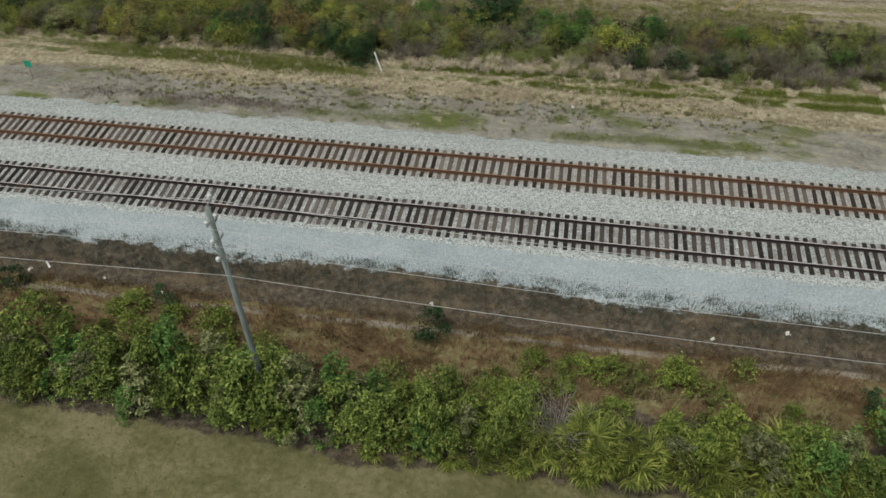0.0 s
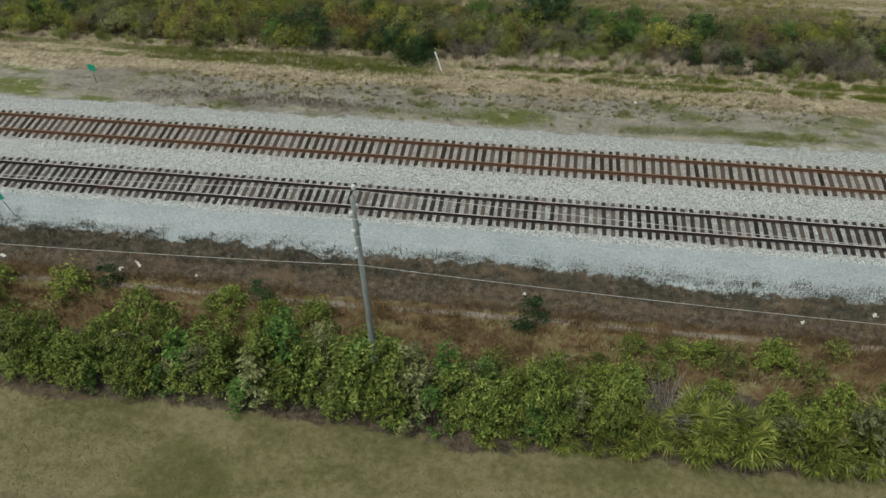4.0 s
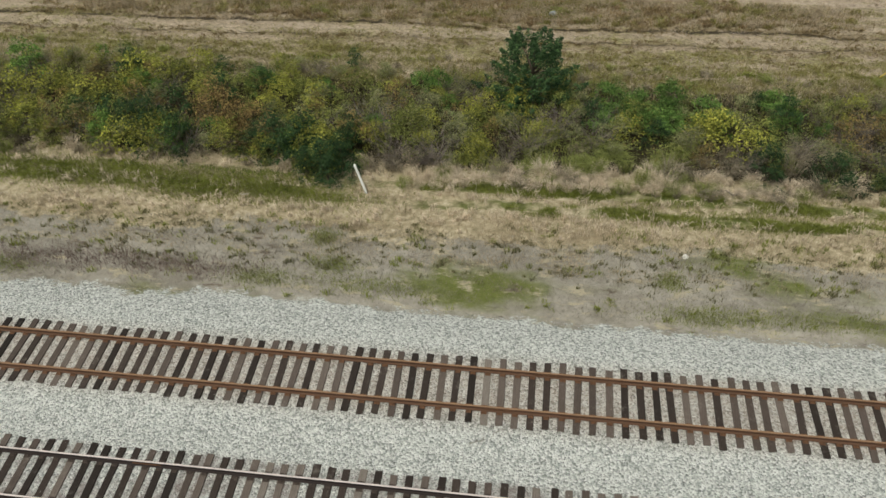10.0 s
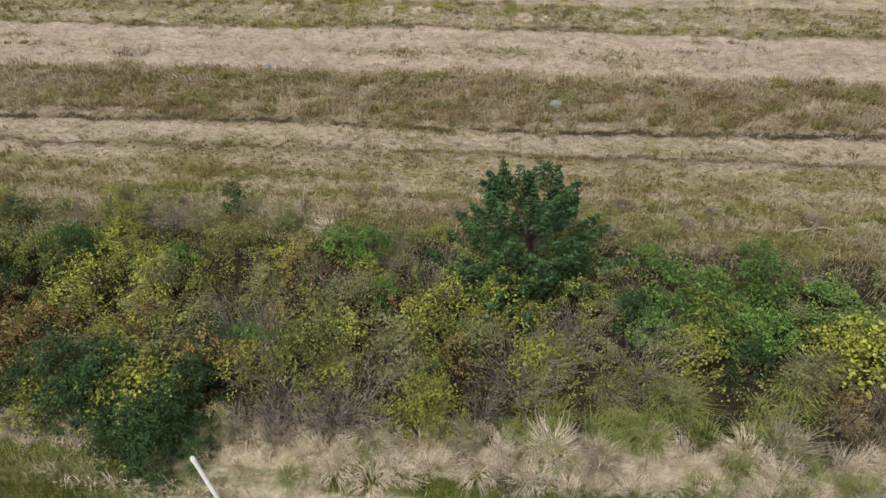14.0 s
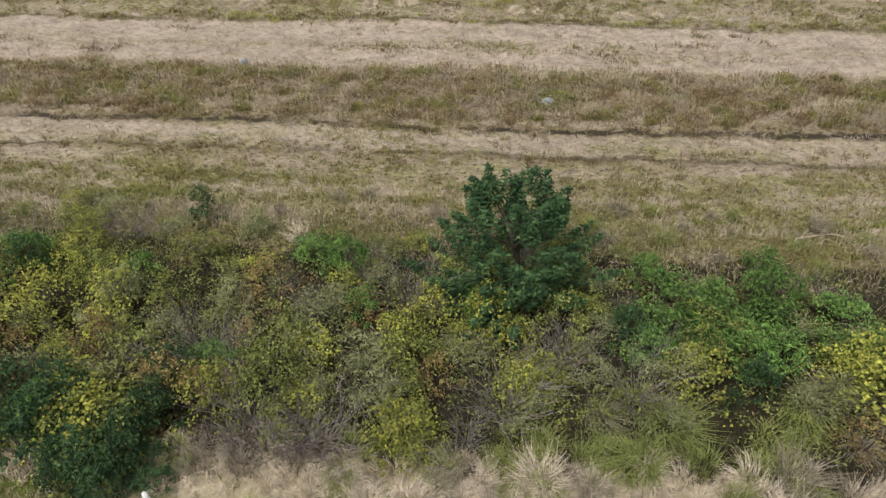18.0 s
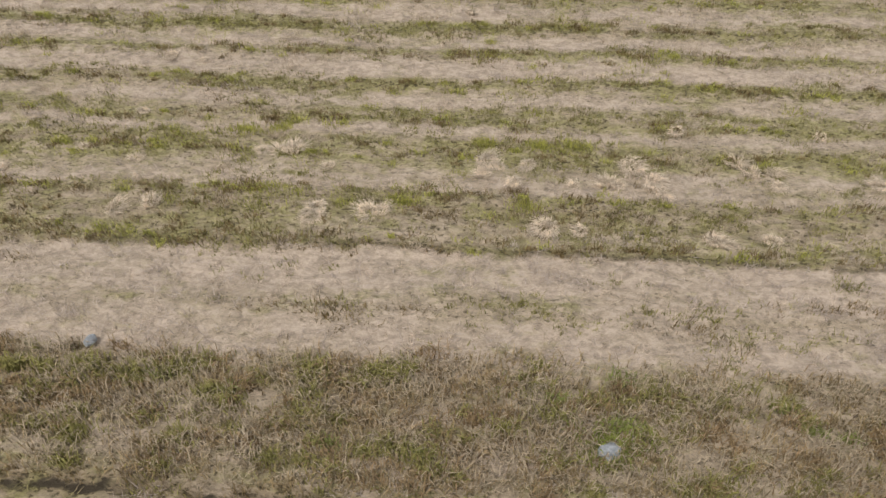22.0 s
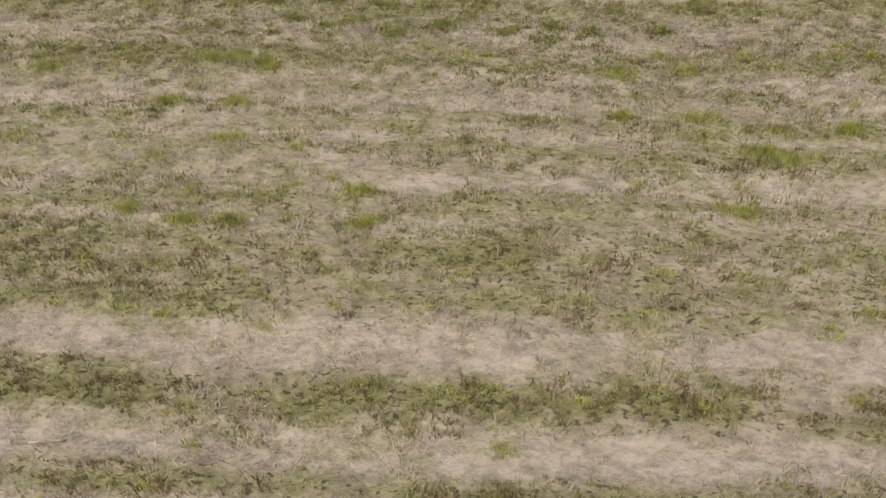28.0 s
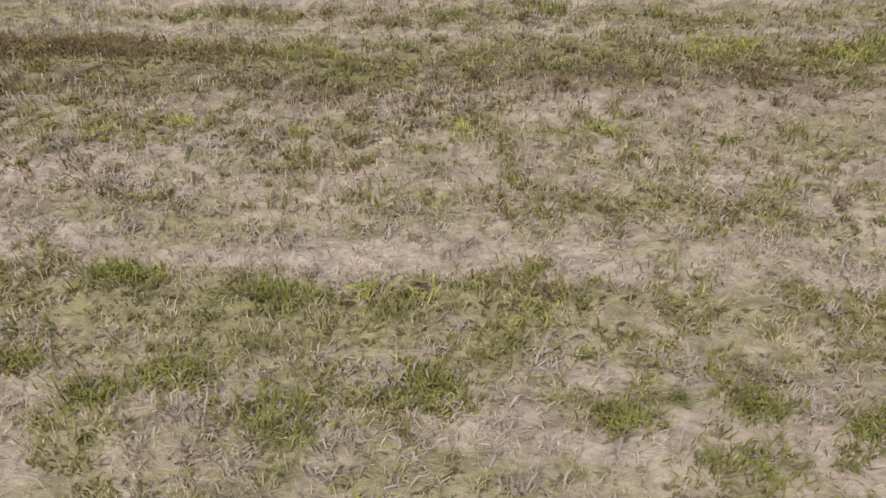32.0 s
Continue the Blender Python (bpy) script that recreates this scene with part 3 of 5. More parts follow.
def part(name, bm, material, parent, label=""):
    """Links a bmesh or a mesh as one object under a thing."""
    me = finish(bm, name, material) if isinstance(bm, bmesh.types.BMesh) else bm
    ob = new(name, me)
    ob.parent = parent
    return tagged(ob, label)


def box(bm, x, y, z, sx, sy, sz, m=Matrix(), bevel=0.0):
    """A box of full sizes about a centre, bevelled a little."""
    made = bmesh.ops.create_cube(bm, size=1.0, matrix=m @ Matrix.Translation((x, y, z)) @ Matrix.Diagonal((sx, sy, sz, 1)))
    if bevel:
        edges = list({e for v in made["verts"] for e in v.link_edges})
        bmesh.ops.bevel(bm, geom=edges, offset=bevel, segments=1, affect="EDGES")
    return bm


def tube(points, radii, sides=6):
    """A tapered tube along places: places and quads."""
    p = np.asarray(points, float)
    t = np.gradient(p, axis=0)
    t /= np.linalg.norm(t, axis=1, keepdims=True) + 1e-9
    ref = np.where(np.abs(t[:, 2:3]) > 0.9, [[1.0, 0, 0]], [[0, 0, 1.0]])
    u = np.cross(t, ref)
    u /= np.linalg.norm(u, axis=1, keepdims=True) + 1e-9
    v = np.cross(t, u)
    a = np.linspace(0, 2 * np.pi, sides, endpoint=False)
    ring = u[:, None] * np.cos(a)[None, :, None] + v[:, None] * np.sin(a)[None, :, None]
    verts = (p[:, None] + ring * np.asarray(radii, float)[:, None, None]).reshape(-1, 3)
    i, j = np.meshgrid(np.arange(len(p) - 1), np.arange(sides), indexing="ij")
    k = (j + 1) % sides
    faces = np.stack([i * sides + j, i * sides + k, (i + 1) * sides + k, (i + 1) * sides + j], -1).reshape(-1, 4)
    return verts, faces


def join(pieces):
    """Several sets of places and faces as one."""
    off, vs, fs = 0, [], []
    for v, f in pieces:
        vs.append(v)
        fs.append(f + off)
        off += len(v)
    return np.concatenate(vs), np.concatenate(fs)


def unit(n, r):
    v = r.normal(size=(n, 3))
    return v / np.linalg.norm(v, axis=1, keepdims=True)


def leaves(centres, normals, size, r, slim=0.55):
    """Pointed leaves, four corners each, about centres and facing roughly along normals."""
    n = len(centres)
    nn = normals * 0.5 + [0, 0, 0.55] + 0.6 * unit(n, r)
    nn /= np.linalg.norm(nn, axis=1, keepdims=True)
    along = np.cross(nn, unit(n, r))
    along /= np.linalg.norm(along, axis=1, keepdims=True) + 1e-9
    side = np.cross(nn, along)
    ln = (size * r.uniform(0.6, 1.35, n))[:, None]
    wd = ln * slim * 0.5
    droop = nn * ln * 0.18
    v = np.stack([centres - along * ln * 0.5 - droop, centres + side * wd, centres + along * ln * 0.5 - droop, centres - side * wd], 1).reshape(-1, 3)
    return v, np.arange(4 * n).reshape(-1, 4)


def crown(r, width, height, clumps, per_clump, leaf, slim=0.55, low=0.1, spread=0.24):
    """Clumps of leaves over a rough dome, with gaps between: places and faces, and the clumps' centres."""
    u = r.uniform(0, 2 * np.pi, clumps)
    h = low + (1 - low) * r.uniform(0, 1, clumps) ** 0.8
    rad = np.sqrt(np.clip(1.02 - h**2, 0.02, 1)) * r.uniform(0.45, 1.0, clumps)
    c = np.stack([np.cos(u) * rad * width / 2, np.sin(u) * rad * width / 2, h * height * r.uniform(0.8, 1.08, clumps)], 1)
    big = r.uniform(0.55, 1.3, clumps)
    at = np.repeat(np.arange(clumps), per_clump)
    d = unit(len(at), r)
    d[:, 2] = np.abs(d[:, 2]) * 1.1 - 0.3
    # each clump is a rounded billow of leaves with a few sprigs growing out of it
    sprig = unit(clumps * 5, r) + np.repeat(c / [width, width, height] * [1.4, 1.4, 0.7], 5, axis=0)
    sprig[:, 2] = np.abs(sprig[:, 2]) * 0.9
    s = r.uniform(0, 1, len(at))[:, None]
    run = (big[at] * spread * width)[:, None]
    billow = d * run * (0.6 + 0.4 * r.uniform(0, 1, (len(at), 1)) ** 0.5)
    loose = sprig[at * 5 + r.integers(0, 5, len(at))] * s * run * 1.35 + d * run * 0.25 - [0, 0, 0.4] * run * s**2
    p = c[at] + np.where(r.uniform(0, 1, (len(at), 1)) < 0.62, billow, loose)
    p[:, 2] = np.maximum(p[:, 2], 0.03)
    return *leaves(p, d + [0, 0, 0.5], leaf, r, slim), c


def stems(r, targets, thick, bend=0.12):
    """One curved tapered stem to each target."""
    out = []
    for c in targets:
        foot = np.array([c[0] * 0.12, c[1] * 0.12, -0.1])
        s = np.linspace(0, 1, 5)[:, None]
        p = foot + (c - foot) * s + bend * np.sin(np.pi * s) * unit(1, r) * [[1, 1, 0.2]]
        out.append(tube(p, thick * (1 - 0.75 * s[:, 0]), 5))
    return out


def spray(r, width, height, count, blade, lean=0.45, droop=0.35):
    """A tuft of narrow arching blades, two quads each."""
    a = r.uniform(0, 2 * np.pi, count)
    rad = width * 0.5 * np.sqrt(r.uniform(0, 1, count)) * 0.5
    foot = np.stack([np.cos(a) * rad, np.sin(a) * rad, np.full(count, -0.02)], 1)
    b = a + r.normal(0, 0.7, count)
    wind = r.uniform(0, 2 * np.pi)
    out = 0.8 * np.stack([np.cos(b), np.sin(b), np.zeros(count)], 1) + 0.4 * np.array([np.cos(wind), np.sin(wind), 0])
    ln = (height * r.uniform(0.55, 1.1, count))[:, None]
    tilt = (lean * r.uniform(0.2, 1.6, count))[:, None]
    midp = foot + out * ln * tilt * 0.4 + [[0, 0, 1]] * ln * 0.6
    tip = foot + out * ln * (tilt + droop) + [[0, 0, 1]] * ln * (0.95 - droop * 0.6)
    side = np.stack([-np.sin(b), np.cos(b), np.zeros(count)], 1) * (blade * r.uniform(0.6, 1.3, count))[:, None] * 0.5
    v = np.stack([foot - side, foot + side, midp + side, midp - side, tip + side * 0.15, tip - side * 0.15], 1).reshape(-1, 3)
    k = np.arange(count)[:, None] * 6
    return v, np.concatenate([k + [[0, 1, 2, 3]], k + [[3, 2, 4, 5]]])


def twigs(r, width, height, count, thick):
    """Bare forked twigs."""
    out = []
    for _ in range(count):
        d = unit(1, r)[0] * [width / 2, width / 2, 0] + [0, 0, height * r.uniform(0.5, 1.05)]
        s = np.linspace(0, 1, 4)[:, None]
        p = d * s + 0.12 * width * unit(4, r) * s
        out.append(tube(p, thick * (1 - 0.8 * s[:, 0]), 3))
        for _ in range(2):
            q0 = p[r.integers(1, 3)]
            q = q0 + (d * 0.4 + unit(1, r)[0] * [width, width, height] * 0.22) * s
            out.append(tube(q, thick * 0.6 * (1 - 0.8 * s[:, 0]), 3))
    return out


def pick(x, y):
    return float(ground_z(np.float64(x), np.float64(y)))


# ---- the ground, one sheet to the horizon ----
def ground():
    far = np.array([100, 130, 180, 270, 450, 900, 2500.0])
    xs = np.concatenate([-far[::-1], np.concatenate([np.arange(-72, -26, 1.2), np.arange(-26, -17, 0.4), np.arange(-17, 9, 0.24), np.arange(9, 22, 0.5), np.arange(22, 62, 1.3)]), far])
    ys = np.concatenate([-far[::-1], np.arange(-60, -24, 1.5), np.arange(-24, -6, 0.45), np.arange(-6, 9, 0.2), np.arange(9, 25, 0.35), np.arange(25, 52, 0.22), np.arange(52, 74, 0.15), np.arange(74, 80, 0.4), [82, 86, 92], far])
    xx, yy = np.meshgrid(xs, ys)
    v = np.stack([xx, yy, ground_z(xx, yy)], -1).reshape(-1, 3)
    nx = len(xs)
    i, j = np.meshgrid(np.arange(len(ys) - 1), np.arange(nx - 1), indexing="ij")
    f = np.stack([i * nx + j, i * nx + j + 1, (i + 1) * nx + j + 1, (i + 1) * nx + j], -1).reshape(-1, 4)
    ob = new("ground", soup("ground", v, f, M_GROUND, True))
    tagged(ob, "uneven open ground with ballast bed, dirt strips and mown field", "ground", kind="structure")


ground()


# ---- plants: one of each build, then copies ----
def plant(name, label, category, group, crowns, stem_sets, material, stem_material, crown_name="foliage", crown_label=""):
    thing = new(name)
    tagged(thing, label, category, group)
    part(crown_name, soup(crown_name, *crowns, material), None, thing, crown_label)
    for v, f in stem_sets:
        part("stem", soup("stem", v, f, stem_material, True), None, thing)
    return thing


def shrub(seed, name, label, group, mat, width, height, clumps, per, leaf, slim=0.55, trunk=0.03, spread=0.24, n_stems=3):
    r = np.random.default_rng(seed)
    v, f, c = crown(r, width, height, clumps, per, leaf, slim, spread=spread)
    return plant(name, label, "shrub", group, (v, f), stems(r, c[r.permutation(len(c))[:n_stems]], trunk), mat, M_BARK)


def palmetto(seed):
    """A clump of fan fronds on short stalks."""
    r = np.random.default_rng(seed)
    thing = tagged(new("palmetto"), "yellow-green palmetto clump with stiff fan-shaped fronds", "palm", "roadside palmettos")
    for _ in range(19):
        a, e = r.uniform(0, 2 * np.pi), r.uniform(0.3, 1.35)
        d = np.array([np.cos(a) * np.cos(e), np.sin(a) * np.cos(e), np.sin(e)])
        ln = r.uniform(0.5, 1.15)
        hub = d * ln
        s = np.linspace(0, 1, 3)[:, None]
        stalk = tube(hub * s, 0.012 - 0.006 * s[:, 0], 4)
        side = np.cross(d, [0, 0, 1.0])
        side /= np.linalg.norm(side)
        up = np.cross(side, d)
        k = 15
        fan = np.linspace(-1.75, 1.75, k) + r.normal(0, 0.05, k)
        ray = np.cos(fan)[:, None] * d + np.sin(fan)[:, None] * side
        size = (r.uniform(0.55, 0.85) * (0.75 + 0.25 * np.cos(fan)))[:, None]
        across = -np.sin(fan)[:, None] * d + np.cos(fan)[:, None] * side
        mid = hub + ray * size * 0.5 + up * 0.05
        tip = hub + ray * size - np.array([0, 0, 0.16]) * size
        w = 0.034
        v = np.stack([hub + 0 * ray, mid + across * w, tip, mid - across * w], 1).reshape(-1, 3)
        frond = part("frond", soup("frond", v, np.arange(4 * k).reshape(-1, 4), L_PALM), None, thing)
        part("stalk", soup("stalk", *stalk, M_BARK), None, frond)
    return thing


def place(kinds, spots, uneven=0.22):
    """Copies of the kinds at the spots: x, y, size, turn, which."""
    used = set()
    q = np.random.default_rng(len(spots))
    for x, y, size, turn, which in spots:
        size = Vector(size * q.uniform(1 - uneven, 1 + uneven, 3))
        ob = kinds[which % len(kinds)]
        m = pose(x, y, pick(x, y) - 0.04, 0, 0, turn)
        if ob.name not in used:
            used.add(ob.name)
            ob.matrix_basis = m
            ob.scale = size
        else:
            copy_thing(ob, m).scale = size


def scatter(r, x0, x1, y0, y1, step, jitter=0.5, keep=1.0):
    out = []
    for x in np.arange(x0, x1, step):
        for y in np.arange(y0, y1, step):
            if r.uniform() < keep:
                out.append((x + r.uniform(-jitter, jitter) * step, y + r.uniform(-jitter, jitter) * step))
    return out


# Tall spreading shrubs between the road and the line.
r = np.random.default_rng(21)
HEDGE = "roadside hedge shrubs"
broad = [shrub(100 + k, "broadleaf_shrub", lab, HEDGE, m, w, h, 46, 27, 0.22, 0.55, 0.05, 0.135, 4)
         for k, (lab, m, w, h) in enumerate([
             ("dense mid-green broadleaf shrub in the roadside hedge", L_BROAD, 3.0, 4.2), ("tall mid-green broadleaf shrub with lighter leaf tips", L_BROAD, 2.7, 4.6),
             ("lime-green broadleaf shrub beside the grass verge", L_LIME, 2.8, 3.8), ("deep green leafy shrub in the roadside hedge", L_GREEN, 2.8, 4.3)])]
sage = [shrub(120, "grey_green_shrub", "dull grey-green leafy shrub in the roadside hedge", HEDGE, L_SAGE, 2.4, 3.6, 40, 32, 0.17, 0.5, 0.04, 0.12)]
palms = [palmetto(130), palmetto(131)]
spots, sage_spots, palm_spots = [], [], []
# height of the hedge along the road
TALL = lambda x: float(np.interp(x, [-34, -20, -14, -10.5, -5, 0, 4.5, 9, 12, 15, 24], [3.3, 3.3, 3.7, 4.3, 3.7, 3.6, 3.4, 3.0, 3.3, 4.0, 3.6]))
for x, y in scatter(r, -34, 25, -12.65, -10.7, 1.08, 0.42):
    if (9.0 < x < 10.8 and y < -10.3) or (5.4 < x < 7.5 and y < -10.8):
        continue
    if x > 4.5 and y < -11.9 or x > 11 and r.uniform() < 0.15:
        palm_spots.append((x, y, r.uniform(0.9, 1.35), r.uniform(0, 360), int(r.integers(2))))
        if r.uniform() < 0.5:
            continue
    if r.uniform() < 0.2:
        sage_spots.append((x, y, TALL(x) / 3.9 * r.uniform(0.75, 1.1), r.uniform(0, 360), 0))
        continue
    which = int(r.choice(4, p=[0.4, 0.22, 0.18, 0.2] if x < 4 else [0.3, 0.1, 0.5, 0.1]))
    spots.append((x, y, TALL(x) / 4.2 * r.uniform(0.72, 1.12), r.uniform(0, 360), which))
for x in np.arange(-33, 4, 1.45):
    spots.append((x + r.uniform(-0.5, 0.5), -12.95 + r.uniform(-0.3, 0.25), r.uniform(0.42, 0.62), r.uniform(0, 360), int(r.choice(4, p=[0.4, 0.1, 0.3, 0.2]))))
for x in (-1.2, 0.2, 1.6, 2.9, 4.1):
    palm_spots.append((x, -13.15, r.uniform(0.7, 0.95), r.uniform(0, 360), 0))
place(broad, spots + [(-6.7, -12.95, 1.02, 10, 0), (-5.7, -12.85, 0.98, 100, 2), (-7.6, -12.9, 0.95, 220, 1)])
place(sage, sage_spots)
place(palms, palm_spots + [(7.6, -12.5, 1.3, 0, 0), (8.4, -12.7, 1.0, 60, 1), (9.9, -12.5, 1.2, 100, 0), (5.0, -12.9, 1.0, 10, 1), (12.6, -12.7, 1.4, 170, 0), (14.3, -12.5, 1.5, 40, 1), (15.9, -12.2, 1.5, 250, 0), (17.6, -12.2, 1.4, 90, 1)])
weedy = [shrub(150, "low_weedy_shrub", "low yellow-green weedy shrub on rusty grass", "weeds behind the hedge", L_LIME, 1.7, 1.1, 26, 26, 0.14, 0.5, 0.02, 0.2),
         shrub(151, "low_weedy_shrub", "low olive weedy shrub on rusty grass", "weeds behind the hedge", L_OLIVE, 1.6, 1.0, 24, 26, 0.13, 0.45, 0.02, 0.2)]
place(weedy, [(x, y, r.uniform(0.6, 1.25), r.uniform(0, 360), int(r.integers(2))) for x, y in scatter(r, -36, 25, -9.9, -7.6, 1.15, 0.5, 0.55) if r.uniform() < (-6.4 - y) / 3])
small = [shrub(140, "small_evergreen_bush", "small dark upright bush on the rusty grass strip", "bushes on the dirt strip", L_DARK, 0.9, 1.3, 14, 50, 0.09, n_stems=2)]
place(small, [(0.23, -7.3, 1.4, 0, 0), (-13.5, -7.3, 1.35, 80, 0), (-21.8, -7.2, 1.2, 200, 0), (20.0, -8.2, 1.0, 30, 0)])
dead = new("dead_shrub")
tagged(dead, "bare grey dead shrub among palmettos", "shrub")
rr = np.random.default_rng(5)
for v, f in [join(twigs(rr, 2.3, 2.0, 17, 0.02)) for _ in range(3)]:
    part("branch", soup("branch", v, f, M_DEADTWIG), None, dead)
dead.matrix_basis = pose(6.5, -11.9, pick(6.5, -11.9) + 0.1) @ Matrix.Diagonal((1.25, 1.1, 1.35, 1))

# The overgrown strip between the line and the field.
FAR = "shrubs of the field hedge"
far_kinds = [
    shrub(200, "vine_shrub", "low shrub overgrown with yellow-green vine leaves", FAR, L_YELLOW, 2.4, 1.75, 66, 12, 0.09, 0.75, spread=0.1),
    shrub(201, "olive_shrub", "dull olive-brown autumn shrub", FAR, L_OLIVE, 2.4, 1.7, 30, 46, 0.092, spread=0.15),
    shrub(202, "brown_shrub", "rusty brown autumn shrub with thinning leaves", FAR, L_BROWN, 2.2, 1.8, 26, 36, 0.085, spread=0.15),
    shrub(203, "sage_shrub", "grey-green weedy shrub with fine leaves", FAR, L_SAGE, 2.2, 1.4, 30, 38, 0.13, 0.22, spread=0.14),
    shrub(204, "green_shrub", "fresh green leafy shrub", FAR, L_GREEN, 2.1, 1.6, 28, 50, 0.11, 0.45, spread=0.15),
    shrub(205, "dark_shrub", "dense dark green evergreen shrub", FAR, L_DARK, 2.2, 1.9, 26, 50, 0.115, 0.45, spread=0.15)]
twiggy = []
for k in range(2):
    t = tagged(new("bare_shrub"), "leafless grey-brown twiggy shrub", "shrub", FAR)
    rr = np.random.default_rng(300 + k)
    for _ in range(3):
        part("branch", soup("branch", *join(twigs(rr, 1.9, 1.15, 18, 0.009)), M_TWIG), None, t)
    twiggy.append(t)
reeds = []
for k, (m, lab) in enumerate([(M_CREAM, "tall clump of straw-coloured dry grass"), (M_GREENGRASS, "tall clump of green arching grass"), (M_DRYWEED, "grey-brown clump of tall dry weeds")]):
    rr = np.random.default_rng(320 + k)
    t = tagged(new("tall_grass_clump"), lab, "grass", "tall grass along the field hedge")
    part("tuft", soup("tuft", *spray(rr, 1.35, 0.85, 170, 0.014, 0.42, 0.34), m), None, t)
    reeds.append(t)
spots, tw, rd = [], [], []
VINE, OLIVE_S, BROWN_S, SAGE_S, GREEN_S, DARK_S = range(6)
for x, y in scatter(r, -46, 27, 17.3, 25.9, 1.1, 0.48):
    edge = (y - 17) / 7.6
    u = r.uniform()
    if y > (24.9 if x < -8 else 24.1) + 0.6 * math.sin(0.5 * x + 1) + 0.6 * math.sin(1.3 * x) or y < 17.7 + 0.5 * math.sin(0.8 * x) - (0.7 if x < -9 else 0):
        continue
    size = (1.1 - 0.5 * edge) * r.uniform(0.62, 1.12)
    if x > 0.5 and y < 19.8:
        # a thicket of dry weeds, bare twigs and tall grass
        if u < 0.42:
            tw.append((x, y, r.uniform(0.9, 1.35), r.uniform(0, 360), int(r.integers(2))))
        if u > 0.3:
            rd.append((x, y, r.uniform(0.8, 1.4), r.uniform(0, 360), int(r.choice(3, p=[0.02, 0.42, 0.56]))))
        if u > 0.72:
            spots.append((x, y, size * 0.8, r.uniform(0, 360), int(r.choice([SAGE_S, OLIVE_S, BROWN_S], p=[0.6, 0.3, 0.1]))))
        continue
    if u < 0.22:
        tw.append((x, y, size * r.uniform(0.9, 1.4), r.uniform(0, 360), int(r.integers(2))))
    if u < 0.1:
        continue
    if x < -15.5:
        p = [0.3, 0.3, 0.14, 0.12, 0.08, 0.06]
    elif x < -7:
        p = [0.24, 0.3, 0.16, 0.22, 0.05, 0.03]
    elif 1.5 < x < 12 and y > 19.8:
        p = [0.1, 0.14, 0.03, 0.28, 0.42, 0.03]
    else:
        p = [0.24, 0.3, 0.1, 0.3, 0.05, 0.01]
    which = int(r.choice(6, p=p))
    spots.append((x, y, size, r.uniform(0, 360), which))
    if which == VINE:
        spots.append((x + 0.2, y + 0.2, size * 0.88, r.uniform(0, 360), int(r.choice([OLIVE_S, SAGE_S]))))
# shrubs that stand out, kind by kind: place and size
STANDING = {
    VINE: [(-1.35, 21.1, 0.95), (-0.7, 20.7, 0.75), (-2.0, 20.6, 0.7), (-3.5, 20.3, 0.9), (-5.5, 19.8, 0.9), (-8.1, 18.6, 0.8), (-2.9, 17.9, 0.75), (-2.8, 17.6, 0.5), (3.65, 19.9, 0.8), (7.1, 20.2, 1.05), (8.0, 19.9, 1.05), (7.6, 20.6, 0.9), (9.2, 19.4, 0.9), (-7.7, 22.7, 0.7),
           (-13.2, 20.4, 0.9), (-13.0, 23.3, 0.7), (0.0, 19.6, 0.85), (-12.9, 21.0, 0.9), (-12.4, 17.0, 0.85), (-19.2, 22.5, 1.0), (-20.8, 23.0, 1.0), (-17.9, 23.6, 0.8), (-22.5, 20.5, 1.2), (-24.5, 20.8, 1.1), (-26.5, 20.4, 1.2), (-20.4, 20.6, 1.0), (-29, 20.6, 1.2)],
    BROWN_S: [(-15.2, 19.1, 1.3), (-14.3, 18.5, 1.2), (-13.4, 18.2, 1.15), (-16.0, 20.2, 1.0), (-23, 18.0, 1.0), (-21.8, 18.3, 1.0)],
    GREEN_S: [(4.3, 21.7, 1.15), (3.4, 22.1, 1.0), (5.8, 22.4, 1.0), (5.0, 21.0, 0.9), (-6.3, 23.5, 0.7), (-5.4, 23.1, 0.75), (-14.3, 22.5, 0.9), (-4.6, 21.5, 0.6), (-17.2, 17.6, 0.95), (-16.9, 17.2, 0.7), (-20.3, 17.7, 0.9), (7.6, 22.0, 0.9), (-26.8, 23.0, 1.2)],
    DARK_S: [(-10.9, 17.0, 1.0), (-11.7, 16.8, 0.8), (-8.8, 16.6, 0.8), (-8.3, 16.2, 0.5), (-9.3, 15.9, 0.75), (-10.3, 15.9, 0.6), (-9.7, 16.3, 0.95), (-9.3, 17.1, 0.9), (-8.9, 17.9, 0.9), (-10.6, 17.7, 0.9), (-12.2, 17.7, 1.0), (-13.0, 17.3, 0.8), (-10.3, 16.7, 0.7), (-19.0, 18.1, 1.2), (-17.9, 17.9, 1.15), (-20.2, 18.4, 1.0), (-14.0, 22.2, 0.8), (-21.4, 23.2, 0.9), (9.6, 17.8, 0.9), (12.4, 17.6, 1.0), (15.0, 17.6, 1.0), (10.9, 21.2, 0.9)]}
for which, places in STANDING.items():
    spots += [(x, y, size, 37.0 * k % 360, which) for k, (x, y, size) in enumerate(places)]
place(far_kinds, spots)
place(twiggy, tw + [(-8.2, 19.7, 1.6, 30, 0), (-7.7, 19.5, 1.4, 70, 1), (-4.9, 17.8, 1.5, 120, 1), (-5.4, 17.6, 1.2, 60, 0), (-4.1, 19.0, 1.2, 200, 1), (-6.7, 18.1, 1.4, 10, 0), (0.55, 20.4, 1.2, 80, 1), (-4.8, 23.0, 0.9, 150, 0), (-3.5, 22.1, 1.3, 60, 1)])
